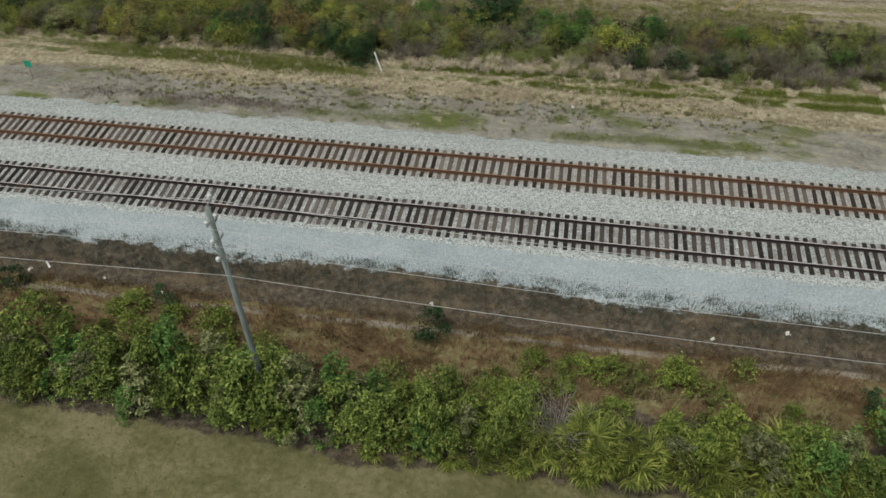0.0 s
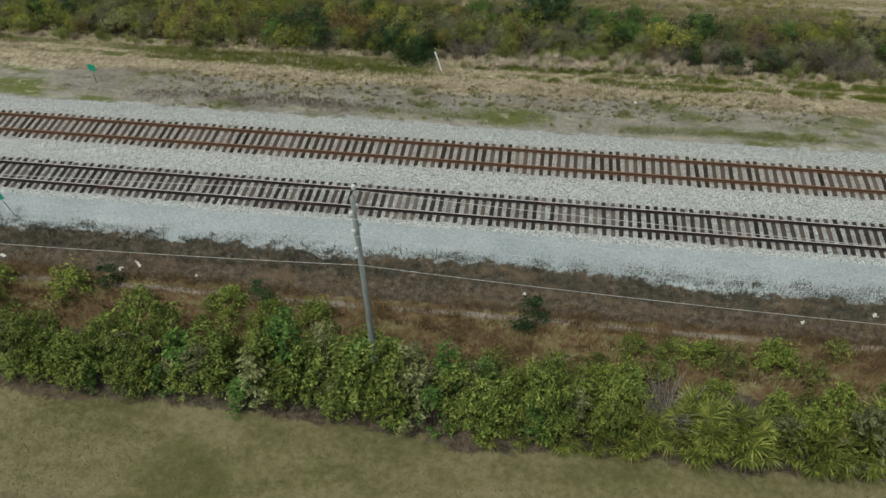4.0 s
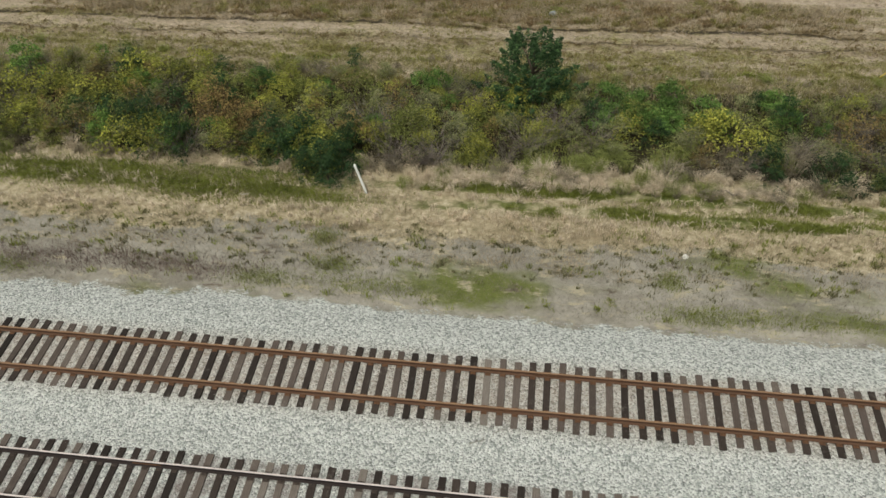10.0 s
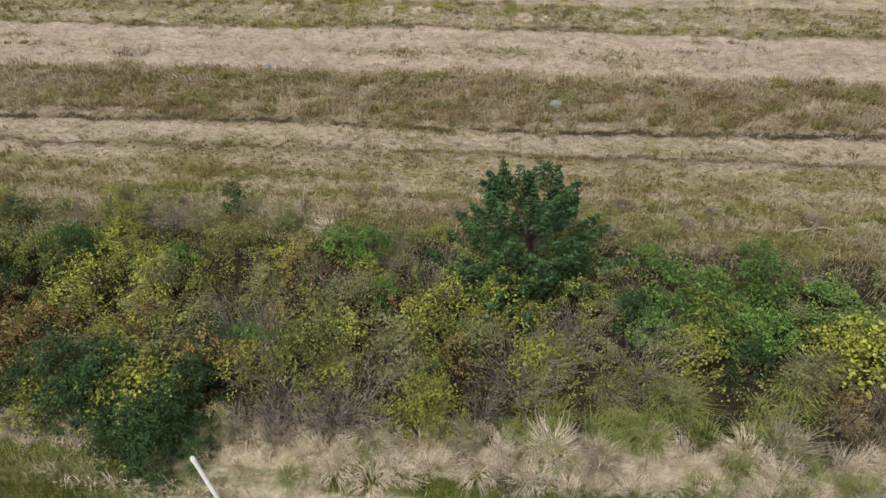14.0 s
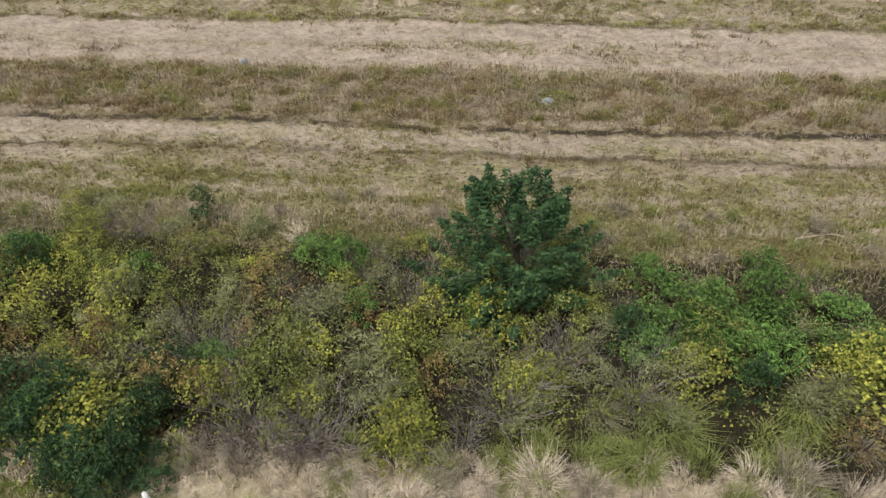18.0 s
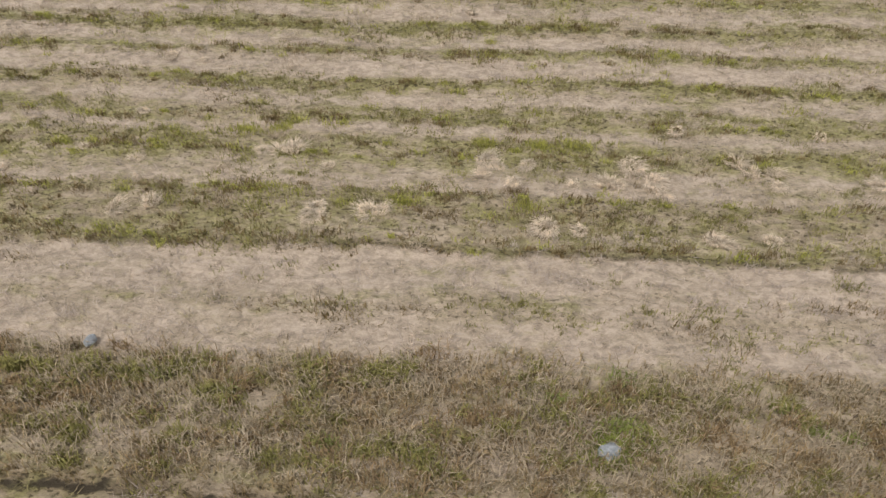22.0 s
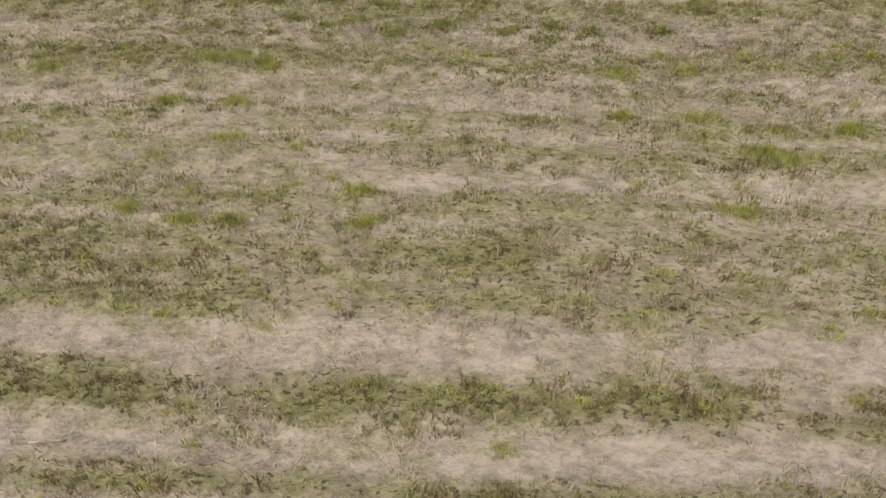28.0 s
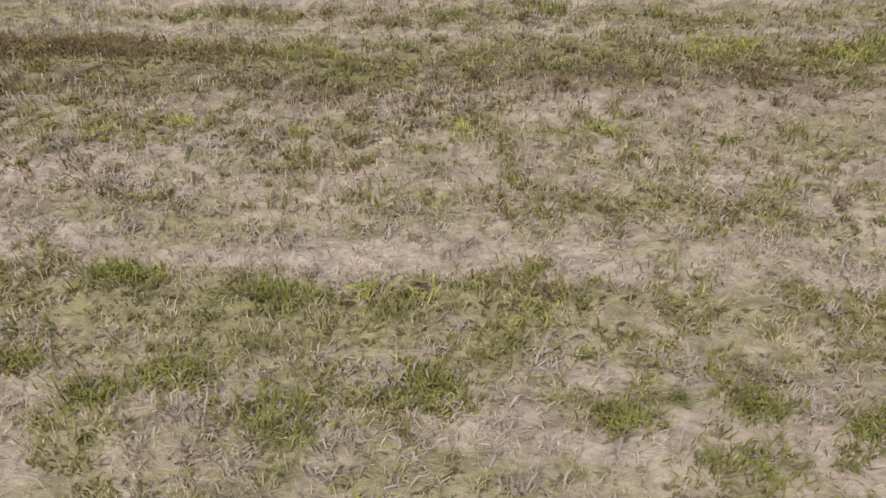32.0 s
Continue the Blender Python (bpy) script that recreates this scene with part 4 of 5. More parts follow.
for x, y in scatter(r, -46, 27, 16.7, 18.0, 0.8, 0.5, 0.8):
    rd.append((x, y, r.uniform(0.5, 1.0), r.uniform(0, 360), int(r.choice(3, p=[0.4, 0.35, 0.25] if -7 < x < 12 else [0.15, 0.6, 0.25]))))
for x, y in scatter(r, -36, 27, 24.0, 26.6, 0.95, 0.5, 0.55):
    rd.append((x, y, r.uniform(0.35, 0.7), r.uniform(0, 360), int(r.choice(3, p=[0.04, 0.5, 0.46]))))
for x, y in scatter(r, -6, 11, 16.1, 17.7, 0.55, 0.5, 0.9):
    rd.append((x, y, r.uniform(0.45, 0.85), r.uniform(0, 360), int(r.choice(3, p=[0.78, 0.12, 0.1]))))
for x, y in scatter(r, -0.8, 2.6, 17.6, 18.6, 0.6, 0.5, 0.8):
    rd.append((x, y, r.uniform(0.7, 1.1), r.uniform(0, 360), 1))
place(reeds, rd)

# tangled low leaves and stalks that fill the hedge between its shrubs
for k, (name, label, m, n, y0, y1, slim) in enumerate((("olive_underbrush", "tangled olive leaves between the hedge shrubs", L_OLIVE, 46000, 18.0, 24.6, 0.5),
                                                       ("sage_underbrush", "fine grey-green weeds between the hedge shrubs", L_SAGE, 30000, 17.6, 25.4, 0.25),
                                                       ("brown_underbrush", "withered brown leaves between the hedge shrubs", L_BROWN, 7000, 18.0, 24.8, 0.5))):
    rr = np.random.default_rng(360 + k)
    x, y = rr.uniform(-34, 21, n), rr.uniform(y0, y1, n)
    keep = 0.6 * lumps(x, y, 1.3, 40 + k) + 0.4 * lumps(x, y, 0.5, 50 + k) > rr.uniform(0.5, 0.6, n) + np.where((x < -6) & (y < 20), 0.12, 0.0)
    x, y = x[keep], y[keep]
    rise = np.interp(y, [17.6, 18.6, 23.0, 25.4], [0.3, 0.8, 0.65, 0.3]) * (0.4 + 0.9 * lumps(x, y, 0.9, 60 + k))
    p = np.stack([x, y, ground_z(x, y) + 0.03 + rise * np.sqrt(rr.uniform(0, 1, len(x)))], 1)
    tagged(new(name, soup(name, *leaves(p, unit(len(x), rr) + [0, 0, 0.4], 0.1, rr, slim), m)), label, "undergrowth", kind="stuff")

# the hedges run on past the flight's reach
for k, (x0, x1, y0, y1, tall, m) in enumerate(((-150, -47, 17.4, 24.0, 1.6, L_OLIVE), (28, 150, 17.4, 24.0, 1.6, L_OLIVE), (-150, -34, -12.6, -10.2, 4.0, L_BROAD), (24, 150, -12.6, -10.2, 4.0, L_BROAD))):
    rr = np.random.default_rng(350 + k)
    n = 5000
    x, y = rr.uniform(x0, x1, n), rr.uniform(y0, y1, n)
    p = np.stack([x, y, ground_z(x, y) + tall * rr.uniform(0.15, 1, n) * (0.55 + 0.45 * lumps(x, y, 2.2, 30))], 1)
    ob = new("distant_hedge", soup("distant_hedge", *leaves(p, unit(n, rr), 0.5, rr, 0.7), m))
    tagged(ob, "distant run of leafy hedge along the railway", "hedge", kind="stuff")

# The dark evergreen standing out of the hedge: a trunk, limbs and upright sprays.
tree = tagged(new("evergreen_tree"), "young dark green evergreen tree with upright feathery sprays", "tree")
rr = np.random.default_rng(41)
trunk = tube([(0, 0, -0.2), (0.05, 0, 0.8), (0.02, 0.06, 1.8), (0, 0, 3.1)], [0.11, 0.09, 0.055, 0.015], 8)
part("trunk", soup("trunk", *trunk, M_BARK, True), None, tree)
tips = []
for k in range(104):
    h = 0.15 + 2.85 * rr.uniform() ** 1.1
    a = rr.uniform(0, 2 * np.pi)
    reach = (1.72 * math.sqrt(max(1 - (h / 3.3) ** 1.6, 0.0)) + 0.08) * rr.uniform(0.5, 1.12)
    tips.append((np.cos(a) * reach, np.sin(a) * reach, h + 0.32 + 0.12 * rr.uniform()))
tips = np.array(tips)
for c in tips[:16]:
    foot = np.array([0, 0, c[2] * 0.55])
    s = np.linspace(0, 1, 4)[:, None]
    part("limb", soup("limb", *tube(foot + (c - foot) * s, 0.03 * (1 - 0.8 * s[:, 0]), 5), M_BARK), None, tree)
at = np.repeat(np.arange(len(tips)), 105)
u = rr.uniform(0, 1, len(at))[:, None]
axis = tips[at] * [0.55, 0.55, 0.3] + [0, 0, 0.5]
axis /= np.linalg.norm(axis, axis=1, keepdims=True)
p = tips[at] + axis * (u - 0.55) * 0.8 + unit(len(at), rr) * (0.25 - 0.21 * u)
p[:, 2] = np.maximum(p[:, 2], 0.05)
part("crown", soup("crown", *leaves(p, axis * 0.3 + unit(len(at), rr), 0.155, rr, 0.32), L_DARK), None, tree)
TREE_X, TREE_Y = -0.75, 22.9
tree.matrix_basis = pose(TREE_X, TREE_Y, pick(TREE_X, TREE_Y)) @ Matrix.Diagonal((1.3, 1.15, 0.98, 1))


# ---- grass: blades by the hundred thousand ----
def blades(name, label, material, x, y, length, width, flat, seed, category="grass"):
    """Single-blade triangles rooted on the ground. flat: how far each lies over."""
    g = np.random.default_rng(seed)
    n = len(x)
    a = g.uniform(0, 2 * np.pi, n)
    ln = length * g.uniform(0.5, 1.4, n)
    lie = np.clip(flat + g.normal(0, 0.22, n), 0.05, 0.97)
    out = ln * lie
    up = ln * np.sqrt(1 - lie**2)
    w = width * g.uniform(0.6, 1.4, n) * 0.5
    z = ground_z(x, y) - 0.012
    sx, sy = -np.sin(a + g.normal(0, 0.4, n)) * w, np.cos(a) * w
    v = np.stack([np.stack([x - sx, y - sy, z], 1), np.stack([x + sx, y + sy, z], 1), np.stack([x + np.cos(a) * out, y + np.sin(a) * out, z + up + 0.012], 1)], 1).reshape(-1, 3)
    ob = new(name, soup(name, v, np.arange(3 * n).reshape(-1, 3), material))
    return tagged(ob, label, category, kind="stuff")


def patchy(g, n, x0, x1, y0, y1, long=0.5, wide=0.16, per=45):
    """Random places, in patches drawn out along the line."""
    k = n // per
    m = g.integers(per // 4, per * 2, k)
    s = g.uniform(0.4, 1.6, k)
    cx, cy, s = np.repeat(g.uniform(x0, x1, k), m), np.repeat(g.uniform(y0, y1, k), m), np.repeat(s, m)
    return cx + g.normal(0, 1, len(cx)) * long * s, np.clip(cy + g.normal(0, 1, len(cx)) * wide * s, y0 - 0.3, y1 + 0.3)


g = np.random.default_rng(11)


def clumped(n, per, x0, x1, y0, y1, spread):
    """Places in small clumps."""
    cx, cy = np.repeat(g.uniform(x0, x1, n // per), per), np.repeat(g.uniform(y0, y1, n // per), per)
    return cx + g.normal(0, spread, len(cx)), cy + g.normal(0, spread, len(cy))


# the field: cut straw lying over, then clumps of regrowth thick along the green and brown rows
AREAS = ((24.4, 40, -31, 19, 1.35), (40, 57, -26, 16, 1.1), (57, 72.5, -18, 8.5, 0.9))


def curls(name, label, material, x, y, length, width, flat, seed):
    """Blades that bend over: rooted, arched, the tip coming down."""
    q = np.random.default_rng(seed)
    n = len(x)
    a = q.uniform(0, 2 * np.pi, n)
    b = a + q.normal(0, 0.7, n)
    ln = length * q.uniform(0.45, 1.45, n)
    lie = np.clip(flat + q.normal(0, 0.16, n), 0.15, 0.96)
    w = width * q.uniform(0.6, 1.4, n) * 0.5
    z = ground_z(x, y) - 0.012
    mx, my = x + np.cos(a) * ln * lie * 0.5, y + np.sin(a) * ln * lie * 0.5
    mz = z + ln * np.sqrt(1 - lie**2) * 0.75 + 0.02
    tx, ty = mx + np.cos(b) * ln * 0.5, my + np.sin(b) * ln * 0.5
    tz = mz + ln * (0.35 - 0.55 * lie) * q.uniform(0.5, 1.2, n)
    sx, sy = -np.sin(a) * w, np.cos(a) * w
    v = np.stack([np.stack(p, 1) for p in ((x - sx, y - sy, z), (x + sx, y + sy, z), (mx - sx, my - sy, mz), (mx + sx, my + sy, mz), (tx, ty, tz))], 1).reshape(-1, 3)
    f = (np.array([(0, 1, 2), (1, 3, 2), (2, 3, 4)])[None] + 5 * np.arange(n)[:, None, None]).reshape(-1, 3)
    return tagged(new(name, soup(name, v, f, material)), label, "grass", kind="stuff")


for (y0, y1, x0, x1, size), n in zip(AREAS, (30000, 34000, 38000)):
    x, y = clumped(n, 7, x0, x1, y0, y1, 0.05)
    green, pale, brown = shares(y - 0.025 * x)
    (curls if y0 > 50 else blades)("field_straw", "cut dry straw lying on the mown field", M_FIELD, x, y, (0.14 + 0.06 * brown) * size, 0.015 * size, 0.78 + 0.1 * pale - 0.1 * brown, 50 + int(y0))


def regrowth(name, label, material, share, amount, per, seed, tall, flat=0.55, width=0.015):
    q = np.random.default_rng(seed)
    for y0, y1, x0, x1, size in AREAS:
        near = y0 > 50
        n = int(amount * (0.8 if near else 0.7) * (x1 - x0) * (y1 - y0))
        cx, cy = q.uniform(x0, x1, n), q.uniform(y0, y1, n)
        wander = 0.75 * (lumps(cx, cy, 3.0, 1) - 0.5) + 0.45 * (lumps(cx, cy, 0.9, 2) - 0.5)
        here = 0.55 * lumps(cx * 0.55, cy * 1.7, 0.8, seed) + 0.45 * lumps(cx * 0.5, cy * 1.7, 2.3, seed + 1)
        want = (0.75 if near else 0.62) * shares(cy - 0.025 * cx + wander)[share] + (0.0 if near else 0.04) + 0.95 * here + (-0.02 if share == 0 else -0.06) - 0.09
        keep = q.uniform(0.6, 0.78, n) < want
        cx, cy = cx[keep], cy[keep]
        s = q.uniform(0.4, 1.5, len(cx)) * size
        m = q.integers(per // 2, per * 3 // 2, len(cx))
        cx, cy, s = np.repeat(cx, m), np.repeat(cy, m), np.repeat(s, m)
        x, y = cx + q.normal(0, 0.1, len(cx)) * s, cy + q.normal(0, 0.06, len(cx)) * s
        (curls if near else blades)(name, label, material, x, y, tall * (0.6 + 0.4 * s), width * size, flat + (0.24 if near and flat < 0.7 else 0), seed + int(y0))


regrowth("olive_regrowth", "clumps of olive-green regrowth in mown rows", M_CLUMP, 0, 20.0, 17, 510, 0.12, width=0.019)
regrowth("brown_regrowth", "clumps of brown uncut grass in mown rows", M_BROWNCLUMP, 2, 10.0, 20, 530, 0.14, width=0.018)
regrowth("pale_thatch", "pale flattened thatch on the mown field", M_THATCH, 1, 9.0, 16, 550, 0.16, 0.9, 0.018)
# the uncut strip beyond the hedge, and a rusty patch further out
x, y = patchy(g, 16000, -28, 17, 30.8, 34.2, 0.35, 0.14, 30)
curls("uncut_strip", "taller brown and olive grass left uncut", M_UNCUT, x, y + 0.025 * x, 0.26, 0.018, 0.6, 571)
x, y = patchy(g, 13000, -28, 17, 31.0, 33.9, 0.3, 0.1, 30)
curls("uncut_straw", "pale straw arching in the uncut strip", M_STRAW, x, y + 0.025 * x, 0.4, 0.018, 0.7, 572)
x, y = patchy(g, 3800, -28, 17, 31.2, 33.4, 0.25, 0.1, 40)
curls("uncut_green", "green weeds in the uncut strip", M_CLUMP, x, y + 0.025 * x, 0.24, 0.02, 0.5, 573)
curls("rusty_patch", "rust-brown tuft of dead grass in the field", M_BROWNCLUMP, g.normal(-11.2, 1.3, 4600), g.normal(66.25, 0.17, 4600), 0.15, 0.014, 0.72, 574)
x, y = patchy(g, 28000, -34, 22, 23.6, 27.4, 0.5, 0.2, 40)
curls("fringe_grass", "olive and green grass fringe behind the hedge", M_CLUMP, x, y, 0.2, 0.018, 0.6, 577)
x, y = patchy(g, 5000, -34, 22, 25.8, 26.6, 0.8, 0.14, 120)
curls("fringe_green", "fresh green grass patches behind the hedge", M_BANKGREEN, x, y, 0.16, 0.018, 0.6, 578)
x, y = patchy(g, 11000, -34, 22, 23.2, 26.0, 0.5, 0.25, 40)
curls("fringe_straw", "dry pale grass arching behind the hedge", M_STUBBLE, x, y, 0.36, 0.016, 0.55, 579)
# fresh green tufts scattered over the field, some of them where they stand out
SPOTS = [(-6.0, 52.5), (-9.7, 52.35), (-8.7, 52.4), (1.5, 53.4), (-6.3, 53.5), (-11.4, 56.6), (-9.7, 56.6), (-15, 57.9), (-10.8, 58.5), (-9.9, 58.6), (-9.3, 58.2), (4.3, 56.3), (2.2, 55.3), (-9.5, 55.2), (-10.9, 52.7), (2.8, 55.2),
         (-6.5, 60.1), (-9.1, 60.5), (-8.2, 60.2), (-5.1, 60.5), (-7.5, 60.5), (-3.4, 60.4), (-10.2, 68.3), (0.5, 66.6), (-1.2, 60.3), (-2.4, 59.9),
         (-10.4, 58.4), (-13.0, 62.7), (0.6, 60.4), (-2.15, 60.55), (-6.8, 61.6), (-8.5, 61.7), (-0.6, 58.3), (1.0, 58.5), (-0.7, 56.5), (1.0, 56.5), (-14.5, 62.9), (-1.4, 41.8), (-0.4, 42.0), (-3.0, 41.9), (-8.9, 39.4), (-1.7, 39.2), (-4.9, 39.1), (-10.1, 42.2), (-9.1, 42.3)]
fresh, deep = ([], []), ([], [])
for k in range(300):
    cx, cy = SPOTS[k] if k < len(SPOTS) else (g.uniform(-18, 9), g.uniform(38, 72))
    m = int(g.integers(320, 460)) if k < len(SPOTS) else int(g.integers(20, 90))
    s = g.uniform(0.11, 0.19) if k < len(SPOTS) else g.uniform(0.06, 0.22)
    x, y = deep if cy > 59.4 else fresh
    m = m * 5 // 8 if cy > 59.4 else m
    x.append(g.normal(cx, s * 1.5, m))
    y.append(g.normal(cy, s * 0.8, m))
blades("green_tufts", "fresh green grass tufts scattered in the mown field", M_TUFT, np.concatenate(fresh[0]), np.concatenate(fresh[1]), 0.17, 0.018, 0.45, 61)
curls("deep_green_tufts", "olive green grass tufts in flattened straw", M_OLIVETUFT, np.concatenate(deep[0]), np.concatenate(deep[1]), 0.16, 0.014, 0.6, 76)
x, y = clumped(46000, 5, -18, 8.5, 56.5, 72.5, 0.07)
curls("straw_curls", "short curled straw and stubble on the mown field", M_STUBBLE, x, y, 0.13, 0.012, 0.8, 77)
# pale straw tufts
x, y = [], []
for k in range(260):
    cx, cy = ((-9.1, 41.9), (-8.2, 41.8), (-4.2, 43.9), (3.7, 47.4), (-6.6, 66.2), (-2.2, 41.7))[k] if k < 6 else (g.uniform(-20, 11), g.uniform(37, 71))
    m = int(g.integers(30, 90))
    s = g.uniform(0.07, 0.2)
    x.append(g.normal(cx, s * 1.6, m))
    y.append(g.normal(cy, s * 0.9, m))
blades("straw_tufts", "pale straw tufts standing in the mown field", M_PALETUFT, np.concatenate(x), np.concatenate(y), 0.2, 0.013, 0.6, 60)
# tufts that stand out along the rows: green at their edges, pale straw heaps, rusty brown
def row_tufts(name, label, material, spots, rows, count, per, size, tall, flat, seed, width=0.016):
    q = np.random.default_rng(seed)
    cx = np.concatenate([[p[0] for p in spots], q.uniform(-20, 12, count)])
    cy = np.concatenate([[p[1] for p in spots], q.choice(rows, count)])
    cy[len(spots):] += 0.025 * cx[len(spots):] + q.normal(0, 0.16, count)
    m = q.integers(per // 2, per * 3 // 2, len(cx))
    m[:len(spots)] = per * 2
    s = np.repeat(q.uniform(0.5, 1.3, len(cx)), m)
    x, y = np.repeat(cx, m) + q.normal(0, size, len(s)) * s, np.repeat(cy, m) + q.normal(0, size * 0.5, len(s)) * s
    curls(name, label, material, x, y, tall * (0.5 + 0.5 * s), width, flat, seed)


EDGES = [37.75, 39.6, 41.4, 42.95, 45.0, 46.8, 48.7, 50.4, 51.5, 59.3, 61.7, 64.6, 66.5]
row_tufts("row_edge_green", "bright green tufts along the mown rows", M_TUFT, [(-8.2, 61.7), (-5.9, 61.7), (-0.0, 66.4), (-1.4, 66.4)], EDGES, 240, 44, 0.16, 0.15, 0.6, 590)
STRIP = [31.2, 31.7, 32.2, 32.8, 33.3, 33.7]
row_tufts("strip_olive", "rounded olive clumps in the uncut strip", M_CLUMP, [(-14.2, 33.0), (-12.9, 33.0), (-12, 33.0), (-11.1, 33.1), (-10.1, 33.0), (-9.2, 33.2), (-8.7, 33.4), (-6.2, 33.5), (-4.7, 33.5), (3.7, 33.3)], STRIP, 130, 70, 0.2, 0.3, 0.5, 593, 0.02)
row_tufts("strip_brown", "red-brown dead weeds in the uncut strip", M_BROWNGRASS, [(5.5, 32.7), (6.1, 32.9), (6.7, 33.0), (7.6, 32.8), (8.6, 33.0), (-5.8, 33.6)], STRIP, 150, 60, 0.24, 0.28, 0.55, 594, 0.02)
row_tufts("strip_straw", "pale straw clumps in the uncut strip", M_PALETUFT, [(-12.2, 32.1), (-11.0, 31.9), (-6.4, 33.8)], STRIP, 70, 40, 0.16, 0.3, 0.55, 595, 0.016)
row_tufts("strip_green", "fresh green weeds in the uncut strip", M_GREENGRASS, [(-0.9, 33.1), (0.3, 32.6), (4.2, 32.8), (4.9, 32.7), (-13.5, 31.2), (-13.0, 31.1)], STRIP, 14, 60, 0.16, 0.22, 0.55, 596, 0.018)
row_tufts("rusty_tufts", "rusty brown dead tufts in the mown rows", M_BROWNCLUMP, [], EDGES[:7] * 2 + EDGES, 330, 40, 0.17, 0.14, 0.6, 592)

# sheaves of pale straw that stand out of the mown rows like small fans
sheaves = []
for k in range(3):
    rr = np.random.default_rng(600 + k)
    t = tagged(new("straw_sheaf"), "small pale fan of raked straw standing in the mown rows", "straw", "straw fans in the field")
    part("tuft", soup("tuft", *spray(rr, 0.85, 0.24, 280, 0.017, 0.75, 0.5), M_CREAM), None, t)
    sheaves.append(t)
rr = np.random.default_rng(610)
fans = [(-9.3, 41.2), (-8.9, 41.2), (-8.4, 41.2), (-2.9, 41.0), (-2.1, 40.2), (-1.7, 40.9), (4.4, 41.2), (4.0, 41.5), (5.0, 41.2), (-7.3, 38.4), (-7.2, 38.7), (-5.8, 38.6), (-5.5, 38.7), (3.0, 38.3), (1.7, 40.6), (-1.2, 38.4), (-0.3, 38.4), (-11.7, 38.6), (-12.7, 38.4), (1.1, 41.2), (5.0, 40.6), (4.5, 38.5), (0.4, 40.4)]
place(sheaves, [(x, y, 0.8 + 0.12 * (k % 4), 50.0 * k, k % 3) for k, (x, y) in enumerate(fans)]
      + [(rr.uniform(-18, 10), rr.choice([38.4, 39.9, 40.6, 41.6, 43.2, 46.0, 49.4]) + rr.normal(0, 0.2), rr.uniform(0.5, 0.9), rr.uniform(0, 360), k % 3) for k in range(26)])

# between the line and the hedge
x, y = patchy(g, 56000, -42, 25, 12.4, 17.6)
keep = (x < -4) | ((np.abs(y - 15.9) > 0.4) & (np.abs(y - 14.65) > 0.35))
x, y = x[keep], y[keep]
blades("dry_bank_grass", "dry straw-coloured grass on the railway bank", M_STRAW, x, y, 0.2, 0.02, 0.7, 62)
x = g.uniform(-6, 25, 120000)
first = g.uniform(0, 1, len(x)) < 0.55
y = np.where(first, 15.9, 14.65) + g.normal(0, 1, len(x)) * np.where(first, 0.3, 0.24) + 0.45 * (lumps(x, x * 0, 3.0, 3) - 0.5)
keep = (0.55 * lumps(x, y * 2, 0.8, 5) + 0.55 * lumps(x, y * 2, 2.4, 6) > g.uniform(0.38, 0.5, len(x))) & (x > np.where(first, -5.2, -1.5) + 1.2 * (lumps(y, y, 0.5, 12) - 0.5))
x, y = x[keep], y[keep]
blades("green_bank_grass", "green grass rows on the railway bank", M_BANKGREEN, x, y, 0.17, 0.02, 0.45, 63)
def tufts(name, label, material, count, per, x0, x1, lines, wide, tall, seed):
    """Small tufts set along lines of the bank."""
    q = np.random.default_rng(seed)
    cx = q.uniform(x0, x1, count)
    cy = q.choice(lines, count) + 0.02 * cx + q.normal(0, wide, count)
    m = q.integers(per // 2, per * 3 // 2, count)
    s = np.repeat(q.uniform(0.5, 1.4, count), m)
    x, y = np.repeat(cx, m) + q.normal(0, 0.1, len(s)) * s, np.repeat(cy, m) + q.normal(0, 0.06, len(s)) * s
    curls(name, label, material, x, y, tall * s, 0.018, 0.5, seed)


tufts("bank_straw_tufts", "pale straw tufts along the bank", M_CREAM, 520, 16, -26, 18, [13.3, 13.7, 14.1, 15.25, 16.5], 0.2, 0.3, 580)
tufts("bank_olive_tufts", "small olive-brown tufts on the bank", M_OLIVEGRASS, 340, 22, -26, 18, [10.4, 11.3, 12.0, 12.6], 0.3, 0.14, 581)
tufts("bank_green_tufts", "small fresh green tufts on the bank", M_BANKGREEN, 260, 18, -26, 18, [9.0, 10.8, 12.1, 13.0], 0.3, 0.2, 582)
x, y = patchy(g, 52000, -34, 25, 8.2, 12.6)
blades("grey_weeds", "grey dried weeds beside the ballast", M_GREYWEED, x, y, 0.12, 0.014, 0.6, 64)
x, y = patchy(g, 16000, -34, 25, 10.6, 13.2, 0.6, 0.14, 40)
blades("sparse_straw", "sparse straw among the grey weeds", M_STRAW, x, y, 0.18, 0.018, 0.65, 74)
x, y = [], []
for cx, cy, sx in ((-10.5, 9.3, 0.8), (-5.7, 9.3, 1.6), (-7.8, 10.3, 0.5), (6.0, 8.95, 0.9), (9.6, 9.1, 2.2), (5.0, 10.8, 0.3), (-8.6, 11.9, 0.35), (14.0, 9.2, 1.6), (-21, 9.0, 0.8)):
    x.append(g.normal(cx, sx, int(1200 + 1500 * sx)))
    y.append(g.normal(cy, 0.28, int(1200 + 1500 * sx)))
x, y = np.concatenate(x), np.concatenate(y)
x2 = np.concatenate([g.normal(c, 2.0, 9000) for c in (-11.5, -15, -18.5, -22, -26)])
